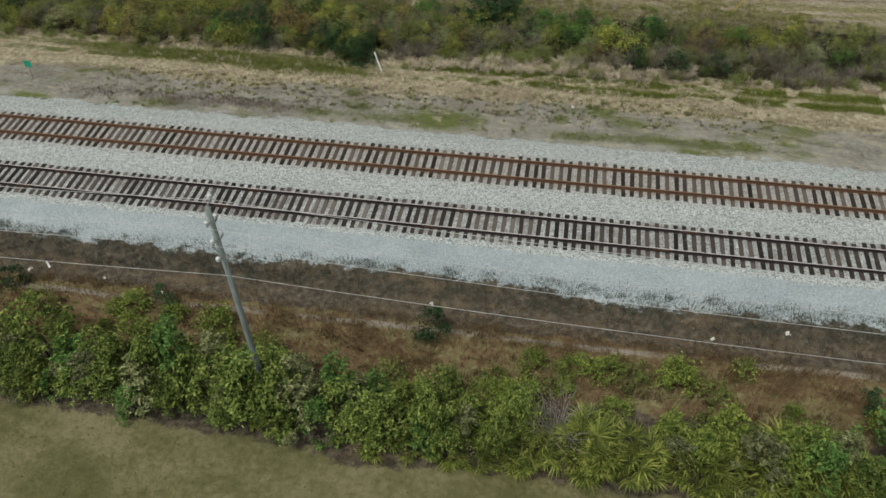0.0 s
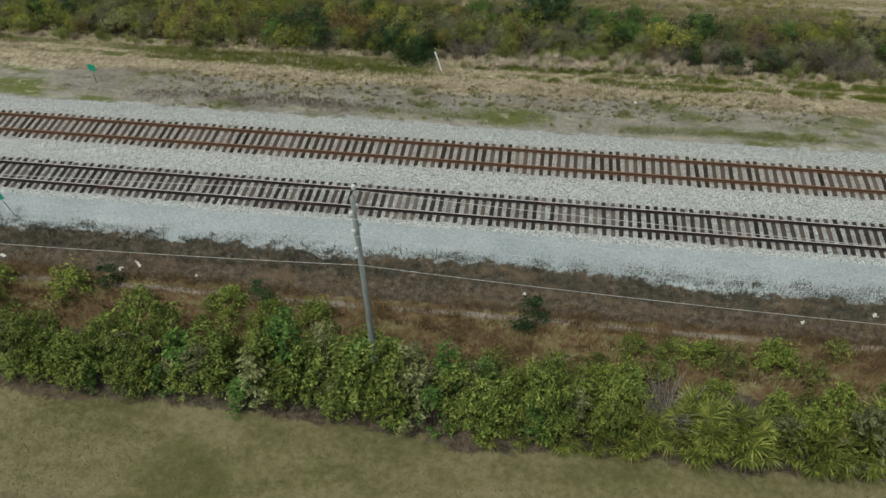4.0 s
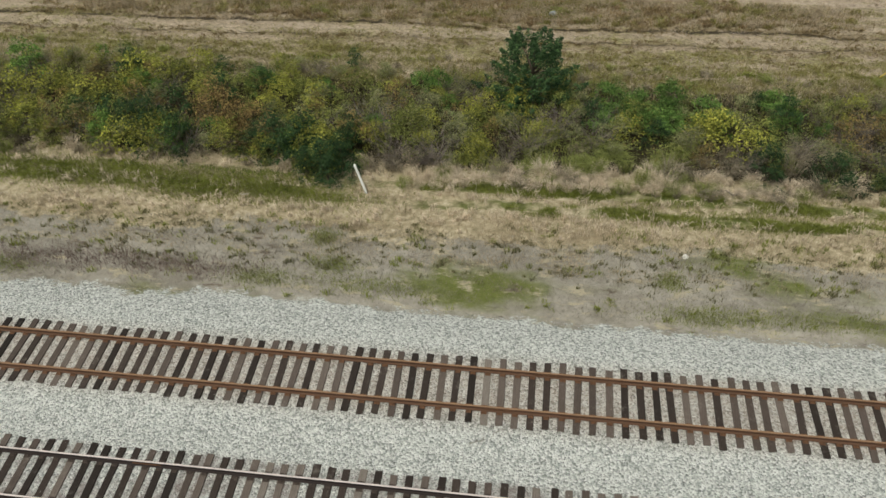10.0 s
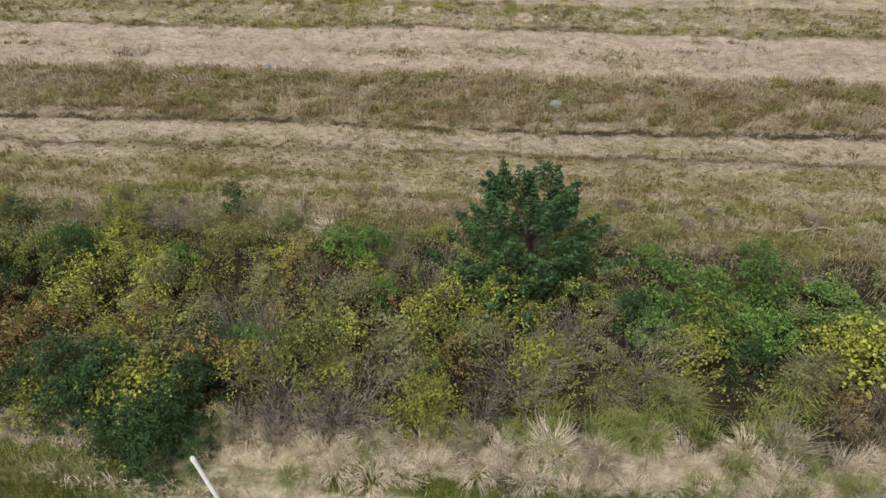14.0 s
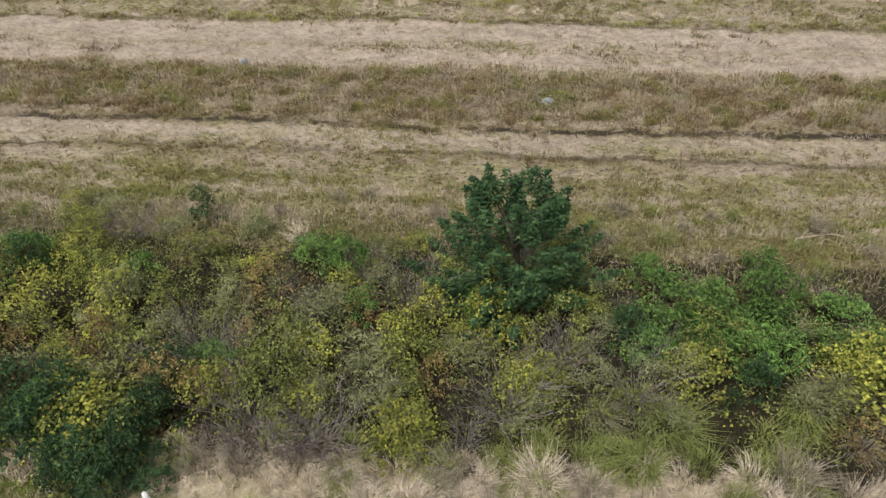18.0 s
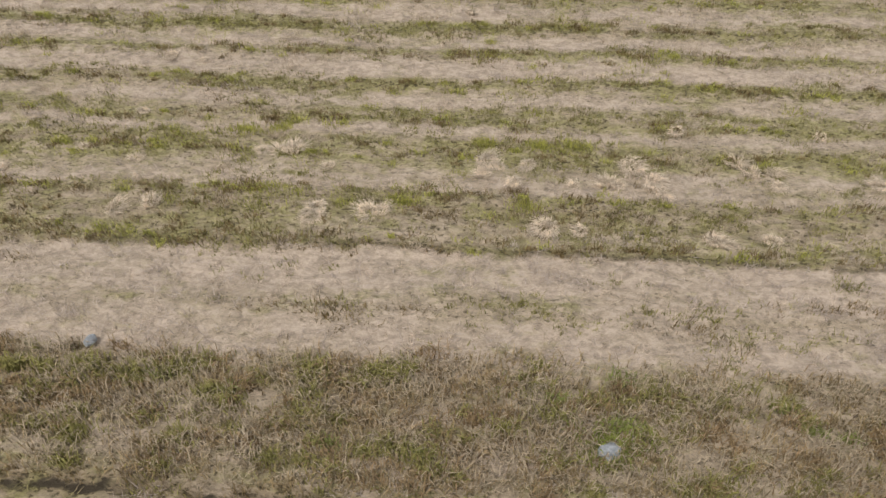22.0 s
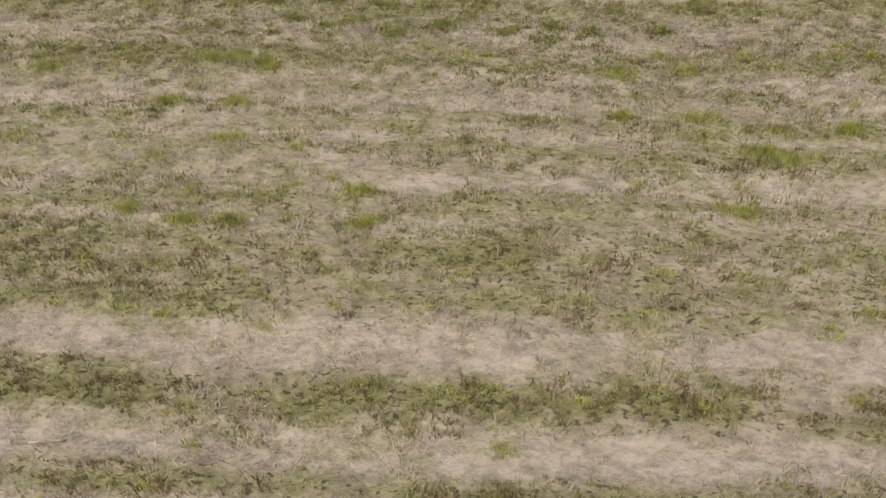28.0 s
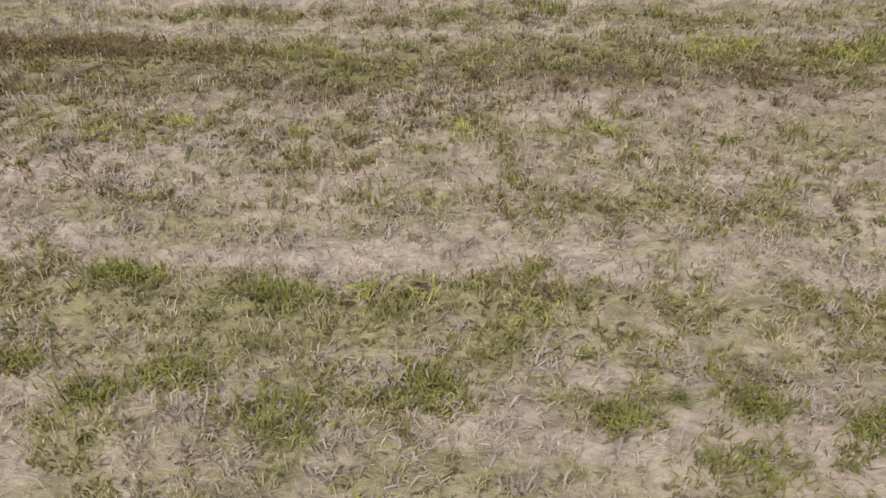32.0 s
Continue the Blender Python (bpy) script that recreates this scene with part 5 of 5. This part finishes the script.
blades("green_bank_strip", "green grass strip at the hedge foot", M_BANKGREEN, x2, 14.7 - 0.05 * (x2 + 10) + g.normal(0, 0.52, len(x2)) + 0.4 * (lumps(x2, 0 * x2, 1.5, 8) - 0.5), 0.18, 0.022, 0.45, 73)
x3 = np.concatenate([g.normal(c, 1.6, 1500) for c in (-13.5, -16.5, -20, -25)])
blades("brown_weeds", "violet-brown dead weeds beside the ballast", M_DEADWEED, x3, g.normal(9.7, 0.35, len(x3)) + 0.5 * (lumps(x3, 0 * x3, 1.2, 9) - 0.5), 0.22, 0.018, 0.5, 75)
blades("green_weeds", "green weeds creeping onto the ballast", M_GREENGRASS, x, y, 0.12, 0.016, 0.5, 65)
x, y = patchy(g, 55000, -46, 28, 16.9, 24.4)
blades("undergrowth", "brown and olive undergrowth, coloured dark for the shade below hedge shrubs", M_UNDER, x, y, 0.36, 0.022, 0.5, 66)
# between the road and the line
x, y = g.uniform(-34, 24, 55000), g.uniform(-19.4, -13.2, 55000)
blades("verge_grass", "short dull green grass on the road verge", M_VERGE, x, y, 0.09, 0.03, 0.6, 67)
x, y = patchy(g, 45000, -38, 27, -9.8, -6.2)
blades("rusty_grass", "rusty brown dry grass strip by the hedge", M_RUSTGRASS, x, y, 0.34, 0.025, 0.45, 68)
x, y = patchy(g, 30000, -38, 27, -5.0, -3.3, 0.3, 0.16, 30)
blades("dark_weeds", "dark scorched weeds along the ballast edge", M_DARKWEED, x, y, 0.22, 0.025, 0.5, 69)
x, y = patchy(g, 14000, -38, 27, -6.6, -4.0)
blades("dirt_weeds", "sparse brown weeds on dark dirt", M_BROWNGRASS, x, y, 0.16, 0.02, 0.6, 70)


# ---- furniture of the line ----
def insulator(parent, x, y, z):
    s = np.linspace(0, 1, 7)
    rad = np.array([0.03, 0.07, 0.1, 0.06, 0.1, 0.07, 0.02])
    return part("insulator", soup("insulator", *tube(np.stack([x + 0 * s, y + 0 * s, z + 0.26 * s], 1), rad, 10), M_GLASSY, True), None, parent, "white porcelain insulator")


POLE_X, POLE_Y, POLE_H = -6.45, -12.26, 12.6
LEVELS = ((-0.3, 1), (0.35, -1), (0.62, 1), (1.25, -1), (1.5, 1), (2.15, -1))


def pole(x):
    z = pick(x, POLE_Y)
    thing = tagged(new("utility_pole"), "weathered grey wooden pole with white insulators", "pole", "line poles")
    top = POLE_H
    part("shaft", soup("shaft", *tube([(0, 0, -0.5), (0.02, 0, top * 0.5), (0, 0, top), (0, 0, top + 0.01)], [0.145, 0.125, 0.095, 0.0], 12), M_POLE, True), None, thing)
    for drop, side in LEVELS:
        h = top - 0.25 - drop
        bm = bmesh.new()
        box(bm, 0, 0.2 * side, h - 0.02, 0.05, 0.36, 0.05, bevel=0.006)
        b = part("bracket", bm, M_STEEL, thing)
        insulator(thing, 0, 0.34 * side, h)
    thing.matrix_basis = pose(x, POLE_Y, z)
    return thing


for px in (POLE_X - 52, POLE_X, POLE_X + 52):
    pole(px)
z0 = pick(POLE_X, POLE_Y)
for dy, h in ((0.34, POLE_H + 0.02), (-0.34, POLE_H - 0.75), (-0.34, POLE_H - 1.6), (-0.14, POLE_H - 3.35)):
    pieces = []
    for a in (POLE_X - 52, POLE_X):
        s = np.linspace(0, 1, 17)
        zz = z0 + h - 4 * 0.75 * s * (1 - s)
        pieces.append(tube(np.stack([a + 52 * s, np.full(17, POLE_Y + dy), zz], 1), np.full(17, 0.0105), 5))
    tagged(new("overhead_wire", soup("overhead_wire", *join(pieces), M_WIRE, True)), "thin grey wire strung between the poles", "wire", "overhead wires")


def sign(x, y, lean_x, lean_y, sunk):
    thing = tagged(new("marker_sign"), "small green marker plate on a thin leaning steel post", "sign", "green markers")
    bm = bmesh.new()
    box(bm, 0, 0, 0.65, 0.05, 0.03, 1.9, bevel=0.008)
    part("post", bm, M_STEEL, thing)
    bm = bmesh.new()
    box(bm, 0, -0.03, 1.72, 0.5, 0.012, 0.5, bevel=0.004)
    plate = part("plate", bm, M_SIGN, thing, "plain green metal plate")
    for dz in (-0.14, 0.14):
        bm = bmesh.new()
        bmesh.ops.create_cone(bm, cap_ends=True, segments=8, radius1=0.014, radius2=0.012, depth=0.014, matrix=Matrix.Translation((0, -0.042, 1.72 + dz)) @ Matrix.Rotation(math.pi / 2, 4, "X"))
        part("bolt", bm, M_STEEL, plate)
    thing.matrix_basis = pose(x, y, pick(x, y) - sunk, lean_x, lean_y, 0)


sign(-29.1, -3.3, 0, -14, 0.1)
sign(-30.75, 10.3, 0, 4, 0.45)

# the thick pole out in the field, with brush round its foot
field_pole = tagged(new("power_pole"), "thick pale blue-grey concrete power pole in brush", "pole")
part("shaft", soup("shaft", *tube([(0, 0, -0.6), (0, 0, 5), (0, 0, 15), (0, 0, 15.02)], [0.4, 0.37, 0.3, 0.0], 16), M_CONCRETE, True), None, field_pole)
bm = bmesh.new()
box(bm, 0, 0, 14.2, 2.6, 0.14, 0.16, bevel=0.02)
part("crossarm", bm, M_STEEL, field_pole)
field_pole.matrix_basis = pose(-28.5, 39.8, pick(-28.5, 39.8))
place([shrub(210, "pole_shrub", "green shrub at the foot of the power pole", "brush round the power pole", L_GREEN, 1.8, 1.5, 40, 32, 0.12, spread=0.16),
       shrub(211, "rusty_shrub", "rusty dry shrub at the foot of the power pole", "brush round the power pole", L_BROWN, 1.8, 1.7, 40, 32, 0.1, spread=0.17)],
      [(-27.2, 40.7, 1.15, 0, 0), (-29.6, 39.5, 1.3, 40, 1), (-29.1, 38.8, 0.9, 90, 1), (-30.8, 39.2, 1.5, 10, 1), (-26.6, 41.2, 0.8, 70, 0), (-32.2, 39.8, 1.0, 130, 1)])

# the white marker post at the hedge, leaning
post = tagged(new("marker_post"), "leaning white plastic marker post with a domed top", "post")
part("shaft", soup("shaft", *tube([(0, 0, -0.3), (0, 0, 0.6), (0, 0, 1.32)], [0.055, 0.055, 0.055], 12), M_WHITE, True), None, post)
part("cap", soup("cap", *tube([(0, 0, 1.3), (0, 0, 1.36), (0, 0, 1.4), (0, 0, 1.42)], [0.062, 0.06, 0.04, 0.0], 12), M_WHITE, True), None, post)
POST_X, POST_Y = -7.5, 15.1
post.matrix_basis = pose(POST_X, POST_Y, pick(POST_X, POST_Y), -15, -21, 0)


# a yellow marker stake at the field's edge, leaning
stake = tagged(new("marker_stake"), "leaning thin yellow marker stake with a pale cap", "post")
part("shaft", soup("shaft", *tube([(0, 0, -0.3), (0, 0, 0.8), (0, 0, 1.62)], [0.035, 0.035, 0.035], 10), M_YELLOW, True), None, stake)
part("cap", soup("cap", *tube([(0, 0, 1.6), (0, 0, 1.68), (0, 0, 1.74), (0, 0, 1.76)], [0.065, 0.065, 0.04, 0.0], 10), M_WHITE, True), None, stake, "pale domed cap")
stake.matrix_basis = pose(16.75, 26.9, pick(16.75, 26.9), 0, 36, 0)


def litter(x, y, ln, wd, turn, label):
    """A crumpled piece of litter."""
    q = np.random.default_rng(int(abs(x * 100)))
    bm = bmesh.new()
    bmesh.ops.create_grid(bm, x_segments=4, y_segments=3, size=0.5)
    for v in bm.verts:
        v.co = Vector((v.co.x * ln, v.co.y * wd, 0.05 + 0.05 * q.uniform(-1, 1) + 0.04 * math.cos(v.co.x * 5)))
    bmesh.ops.solidify(bm, geom=bm.faces[:], thickness=0.012)
    ob = tagged(new("litter", finish(bm, "litter", M_LITTER)), label, "litter", "scraps of litter")
    ob.matrix_basis = pose(x, y, pick(x, y), 0, 0, turn)


for x, y, ln, wd, turn, label in ((-21.03, -5.57, 0.6, 0.11, -42, "long white scrap of plastic on dark dirt"), (-21.8, -6.03, 0.26, 0.2, 60, "crumpled white scrap of plastic on dark dirt"),
                                  (-14.3, -6.49, 0.34, 0.14, -12, "small white scrap on the trodden path"), (-0.29, -5.28, 0.2, 0.18, 0, "small white scrap on dark dirt"), (16.85, -4.72, 0.22, 0.2, 10, "small white scrap on dark dirt"),
                                  (13.4, -5.4, 0.24, 0.16, 40, "small white scrap on dark dirt"), (-17.6, -6.0, 0.14, 0.12, 0, "small white scrap on dark dirt"), (5.7, 12.2, 0.22, 0.18, 10, "small white scrap in dry bank grass"),
                                  (-28.8, -5.8, 0.4, 0.16, -18, "white scrap of plastic beside dry weeds"), (-12.7, 14.35, 0.4, 0.07, 10, "thin pale strip of litter on the grassy bank")):
    litter(x, y, ln, wd, turn, label)


def bag(x, y, turn, label, size=1.0):
    """A half-sunk crumpled plastic bag, weeds round it."""
    q = np.random.default_rng(12)
    bm = bmesh.new()
    bmesh.ops.create_icosphere(bm, subdivisions=3, radius=1.0)
    for v in bm.verts:
        d = v.co.normalized()
        k = 1 + 0.12 * math.sin(7 * d.x + 3 * d.y) * math.cos(5 * d.z) + 0.06 * math.sin(17 * d.y + 9 * d.z) + q.normal(0, 0.02)
        v.co = Vector((d.x * 0.24, d.y * 0.17, max(d.z, -0.4) * 0.17)) * k
    ob = tagged(new("plastic_bag", finish(bm, "plastic_bag", M_BAG)), label, "bag", "plastic bags")
    ob.matrix_basis = pose(x, y, pick(x, y) + 0.12 * size, 0, 0, turn) @ Matrix.Scale(size, 4)
    if size == 1.0:
        curls("bag_weeds", "bright green weeds round the plastic bag", M_BANKGREEN, g.normal(x + 0.1, 0.4, 500), g.normal(y + 0.2, 0.25, 500), 0.25, 0.02, 0.5, 575)


bag(0.1, 31.95, 20, "crumpled dull grey plastic bag in uncut field grass")
bag(-11.35, 33.8, 75, "small grey plastic bag at the edge of the uncut strip", 0.7)


def branch(x, y, z, turn, ln, thick, seed, label, material=M_WOOD):
    q = np.random.default_rng(seed)
    s = np.linspace(0, 1, 6)[:, None]
    main = np.array([[-0.5, 0, 0.02]]) * ln + np.array([[1, 0, 0.02]]) * ln * s + 0.05 * ln * q.normal(size=(6, 3)) * [[1, 1, 0.2]]
    main[:, 2] = np.abs(main[:, 2]) + thick
    pieces = [tube(main, thick * (1 - 0.6 * s[:, 0]), 5)]
    for k in (2, 3, 4):
        d = np.array([0.25, q.choice([-1, 1]) * 0.2, 0.08]) * ln
        pieces.append(tube(main[k] + d * s, thick * 0.5 * (1 - 0.7 * s[:, 0]), 4))
    ob = tagged(new("fallen_branch", soup("fallen_branch", *join(pieces), material, True)), label, "branch", "fallen branches")
    ob.matrix_basis = pose(x, y, pick(x, y) + z, 0, 0, turn)


branch(-1.55, 2.67, 0.0, 25, 0.55, 0.018, 1, "thin dry stick lying on grey ballast")
branch(-0.9, 3.1, 0.0, 40, 0.5, 0.012, 2, "thin dry stick lying on grey ballast")
branch(7.6, 25.6, 0.1, 12, 1.2, 0.035, 3, "pale forked dead branch in the field grass", M_PALETUFT)
branch(8.2, 25.9, 0.1, 160, 0.9, 0.025, 7, "pale dead stick in the field grass", M_PALETUFT)
branch(-20.4, 8.8, 0.05, 60, 0.9, 0.02, 4, "bent dark stick among grey weeds")
branch(7.6, 16.6, 0.03, 170, 1.8, 0.06, 5, "grey fallen limb at the hedge foot")
branch(-10.15, 47.25, 0.08, 15, 0.75, 0.022, 6, "pale straw stalk lying in the field", M_PALETUFT)

# ---- the two tracks, sleeper by sleeper ----
FIRST, LAST = -75.585, 60.0


def rail_mesh(name, material, x0, x1):
    """A flat-bottomed rail: foot, web and head."""
    half = [(0.075, 0.012), (0.075, 0.024), (0.014, 0.042), (0.012, 0.125), (0.036, 0.14), (0.037, 0.168), (0.028, 0.18)]
    outline = np.array(half + [(-a, b) for a, b in half[::-1]])
    k = len(outline)
    xs = np.linspace(x0, x1, 9)
    v = np.stack([np.repeat(xs, k), np.tile(outline[:, 0], len(xs)), np.tile(outline[:, 1], len(xs))], 1)
    i, j = np.meshgrid(np.arange(len(xs) - 1), np.arange(k), indexing="ij")
    j2 = (j + 1) % k
    f = np.stack([i * k + j, (i + 1) * k + j, (i + 1) * k + j2, i * k + j2], -1).reshape(-1, 4)
    return soup(name, v, f, material)


def sleeper_mesh(k):
    """A timber sleeper with worn, uneven ends."""
    q = np.random.default_rng(400 + k)
    bm = bmesh.new()
    box(bm, 0, 0, -0.085, 0.225, 2.59, 0.17, bevel=0.012)
    for v in bm.verts:
        v.co += Vector((q.normal(0, 0.006), q.normal(0, 0.02), q.normal(0, 0.003)))
    return finish(bm, "sleeper", M_TIE)


SLEEPERS = [sleeper_mesh(k) for k in range(6)]


def plate_mesh(material):
    """A tie plate with two spikes in it."""
    bm = bmesh.new()
    box(bm, 0, 0, 0.006, 0.18, 0.34, 0.012)
    for sx, sy in ((-0.05, 0.1), (0.05, -0.1)):
        box(bm, sx, sy, 0.03, 0.028, 0.04, 0.036)
    return finish(bm, "tie_plate", material)


TIE_PLATES = [plate_mesh(M_DULLPLATE), plate_mesh(M_PLATE)]


def track(name, y0, rail_material_used, label, seed, space, first):
    q = np.random.default_rng(seed)
    thing = tagged(new(name), label, "railway track", "railway tracks")
    thing.matrix_basis = pose(0, y0, 0)
    for side in (-1, 1):
        rail = part("rail", rail_mesh("rail", rail_material_used, -600, 600), None, thing)
        rail.location = (0, side * 0.7525, 0)
    xs = np.arange(first, LAST, space)
    plates = []
    unit_box = np.array([(a, b, c) for a in (-1, 1) for b in (-1, 1) for c in (-1, 1)], float)
    quads = np.array([(0, 1, 3, 2), (4, 6, 7, 5), (0, 4, 5, 1), (2, 3, 7, 6), (0, 2, 6, 4), (1, 5, 7, 3)])
    for x in xs:
        ob = part("sleeper", SLEEPERS[int(q.integers(6))], None, thing)
        ob.matrix_basis = pose(x + q.normal(0, 0.018), q.normal(0, 0.03), q.normal(-0.008, 0.008), 0, 0, q.normal(0, 0.7) + (180 if q.uniform() < 0.5 else 0))
        for side in (-1, 1):
            if -34 < x < 23:
                part("tie_plate", TIE_PLATES[0 if y0 == 0 else 1], None, thing).location = (x, side * 0.7525, 0)
                continue
            plates.append((unit_box * [0.09, 0.17, 0.006] + [x, side * 0.7525, 0.006], quads))
            for sx, sy in ((-0.05, 0.1), (0.05, -0.1)):
                plates.append((unit_box * [0.014, 0.02, 0.018] + [x + sx, side * 0.7525 + sy, 0.03], quads))
    p = part("far_plating", soup("far_plating", *join(plates), M_DULLPLATE if y0 == 0 else M_PLATE), None, thing, "small rusty plates and spikes under the rails")
    tagged(p, kind="stuff")
    # the far run of sleepers, out of the flight's reach
    far = []
    for x in np.concatenate([np.arange(first - 520 * space, first - 0.3, space), np.arange(xs[-1] + space, LAST + 250, space)]):
        far.append((unit_box * [0.112, 1.295, 0.085] + [x, q.normal(0, 0.03), -0.085], quads))
    tagged(part("far_sleepers", soup("far_sleepers", *join(far), M_TIE), None, thing), kind="stuff")
    return thing


near_track = track("near_track", 0.0, M_RAIL_NEAR, "railway track with worn dark rails on old timber sleepers", 71, 0.4715, FIRST)
far_track = track("far_track", 4.58, M_RAIL_FAR, "railway track with orange rusty rails on old timber sleepers", 72, 0.4910, -75.581)
for thing in (near_track, far_track):
    for jx in (-24.4, -12.5, -0.6, 11.3, 23.2):
        for side in (-1, 1):
            bm = bmesh.new()
            for face in (-1, 1):
                box(bm, jx + (1.1 if side > 0 else -0.4), side * 0.7525 + face * 0.028, 0.085, 0.9, 0.022, 0.07, bevel=0.006)
            part("joint_bar", bm, M_PLATE, thing)


# ---- ballast: loose stones over the bed ----
def stones(name, label, x, y, size, material, seed, dz=0.0):
    q = np.random.default_rng(seed)
    n = len(x)
    corners = np.array([(1, 0, 0), (-0.5, 0.87, 0), (-0.5, -0.87, 0), (0.1, 0.1, 0.85)])
    tri = np.array([(0, 1, 3), (1, 2, 3), (2, 0, 3)])
    a = q.uniform(0, 2 * np.pi, n)
    s = size * q.uniform(0.5, 1.5, n)
    base = corners[None] * s[:, None, None] * (1 + 0.35 * q.normal(size=(n, 4, 1)))
    c, d = np.cos(a)[:, None], np.sin(a)[:, None]
    v = np.stack([base[..., 0] * c - base[..., 1] * d + x[:, None], base[..., 0] * d + base[..., 1] * c + y[:, None], np.abs(base[..., 2]) * 0.8 + (ground_z(x, y) + dz)[:, None] - 0.01], -1)
    f = tri[None] + 4 * np.arange(n)[:, None, None]
    return tagged(new(name, soup(name, v.reshape(-1, 3), f.reshape(-1, 3), material)), label, "gravel", kind="stuff")


def stone_material(name, lo, hi):
    net = Net(name)
    c = net.mix(net.island(), lo, hi)
    y = net.axis(1)
    dirty = net.math("ADD", 0.15, net.math("MULTIPLY", net.noise(3.0, 5, 0.7), 0.8))
    c = net.mix(net.math("MULTIPLY", net.step(net.math("ABSOLUTE", y), 1.5, 1.1), dirty), c, (0.2, 0.175, 0.165))
    c = net.mix(net.math("MULTIPLY", net.step(net.math("ABSOLUTE", net.math("SUBTRACT", y, 4.58)), 1.6, 0.8), dirty), c, (0.28, 0.2, 0.15))
    return net.done(c, 0.95, net.noise(60, 2), 0.3, 0.01)


M_STONE = stone_material("ballast_stone", (0.16, 0.16, 0.15), (0.68, 0.71, 0.68))
M_BLUESTONE = stone_material("pale_stone", (0.3, 0.33, 0.35), (0.68, 0.71, 0.72))
q = np.random.default_rng(90)
stones("ballast_stones", "grey and white crushed stone of the track bed", q.uniform(-34, 24, 48000), q.uniform(-1.6, 8.2, 48000), 0.035, M_STONE, 91)
stones("shoulder_stones", "pale bluish crushed stone on the service shoulder", q.uniform(-36, 26, 12000), q.uniform(-3.8, -1.6, 12000), 0.026, M_BLUESTONE, 92)
stones("edge_stones", "loose pale gravel along the road edge", q.uniform(-45, 35, 5000), q.normal(-20.35, 0.26, 5000), 0.03, M_STONE, 93)
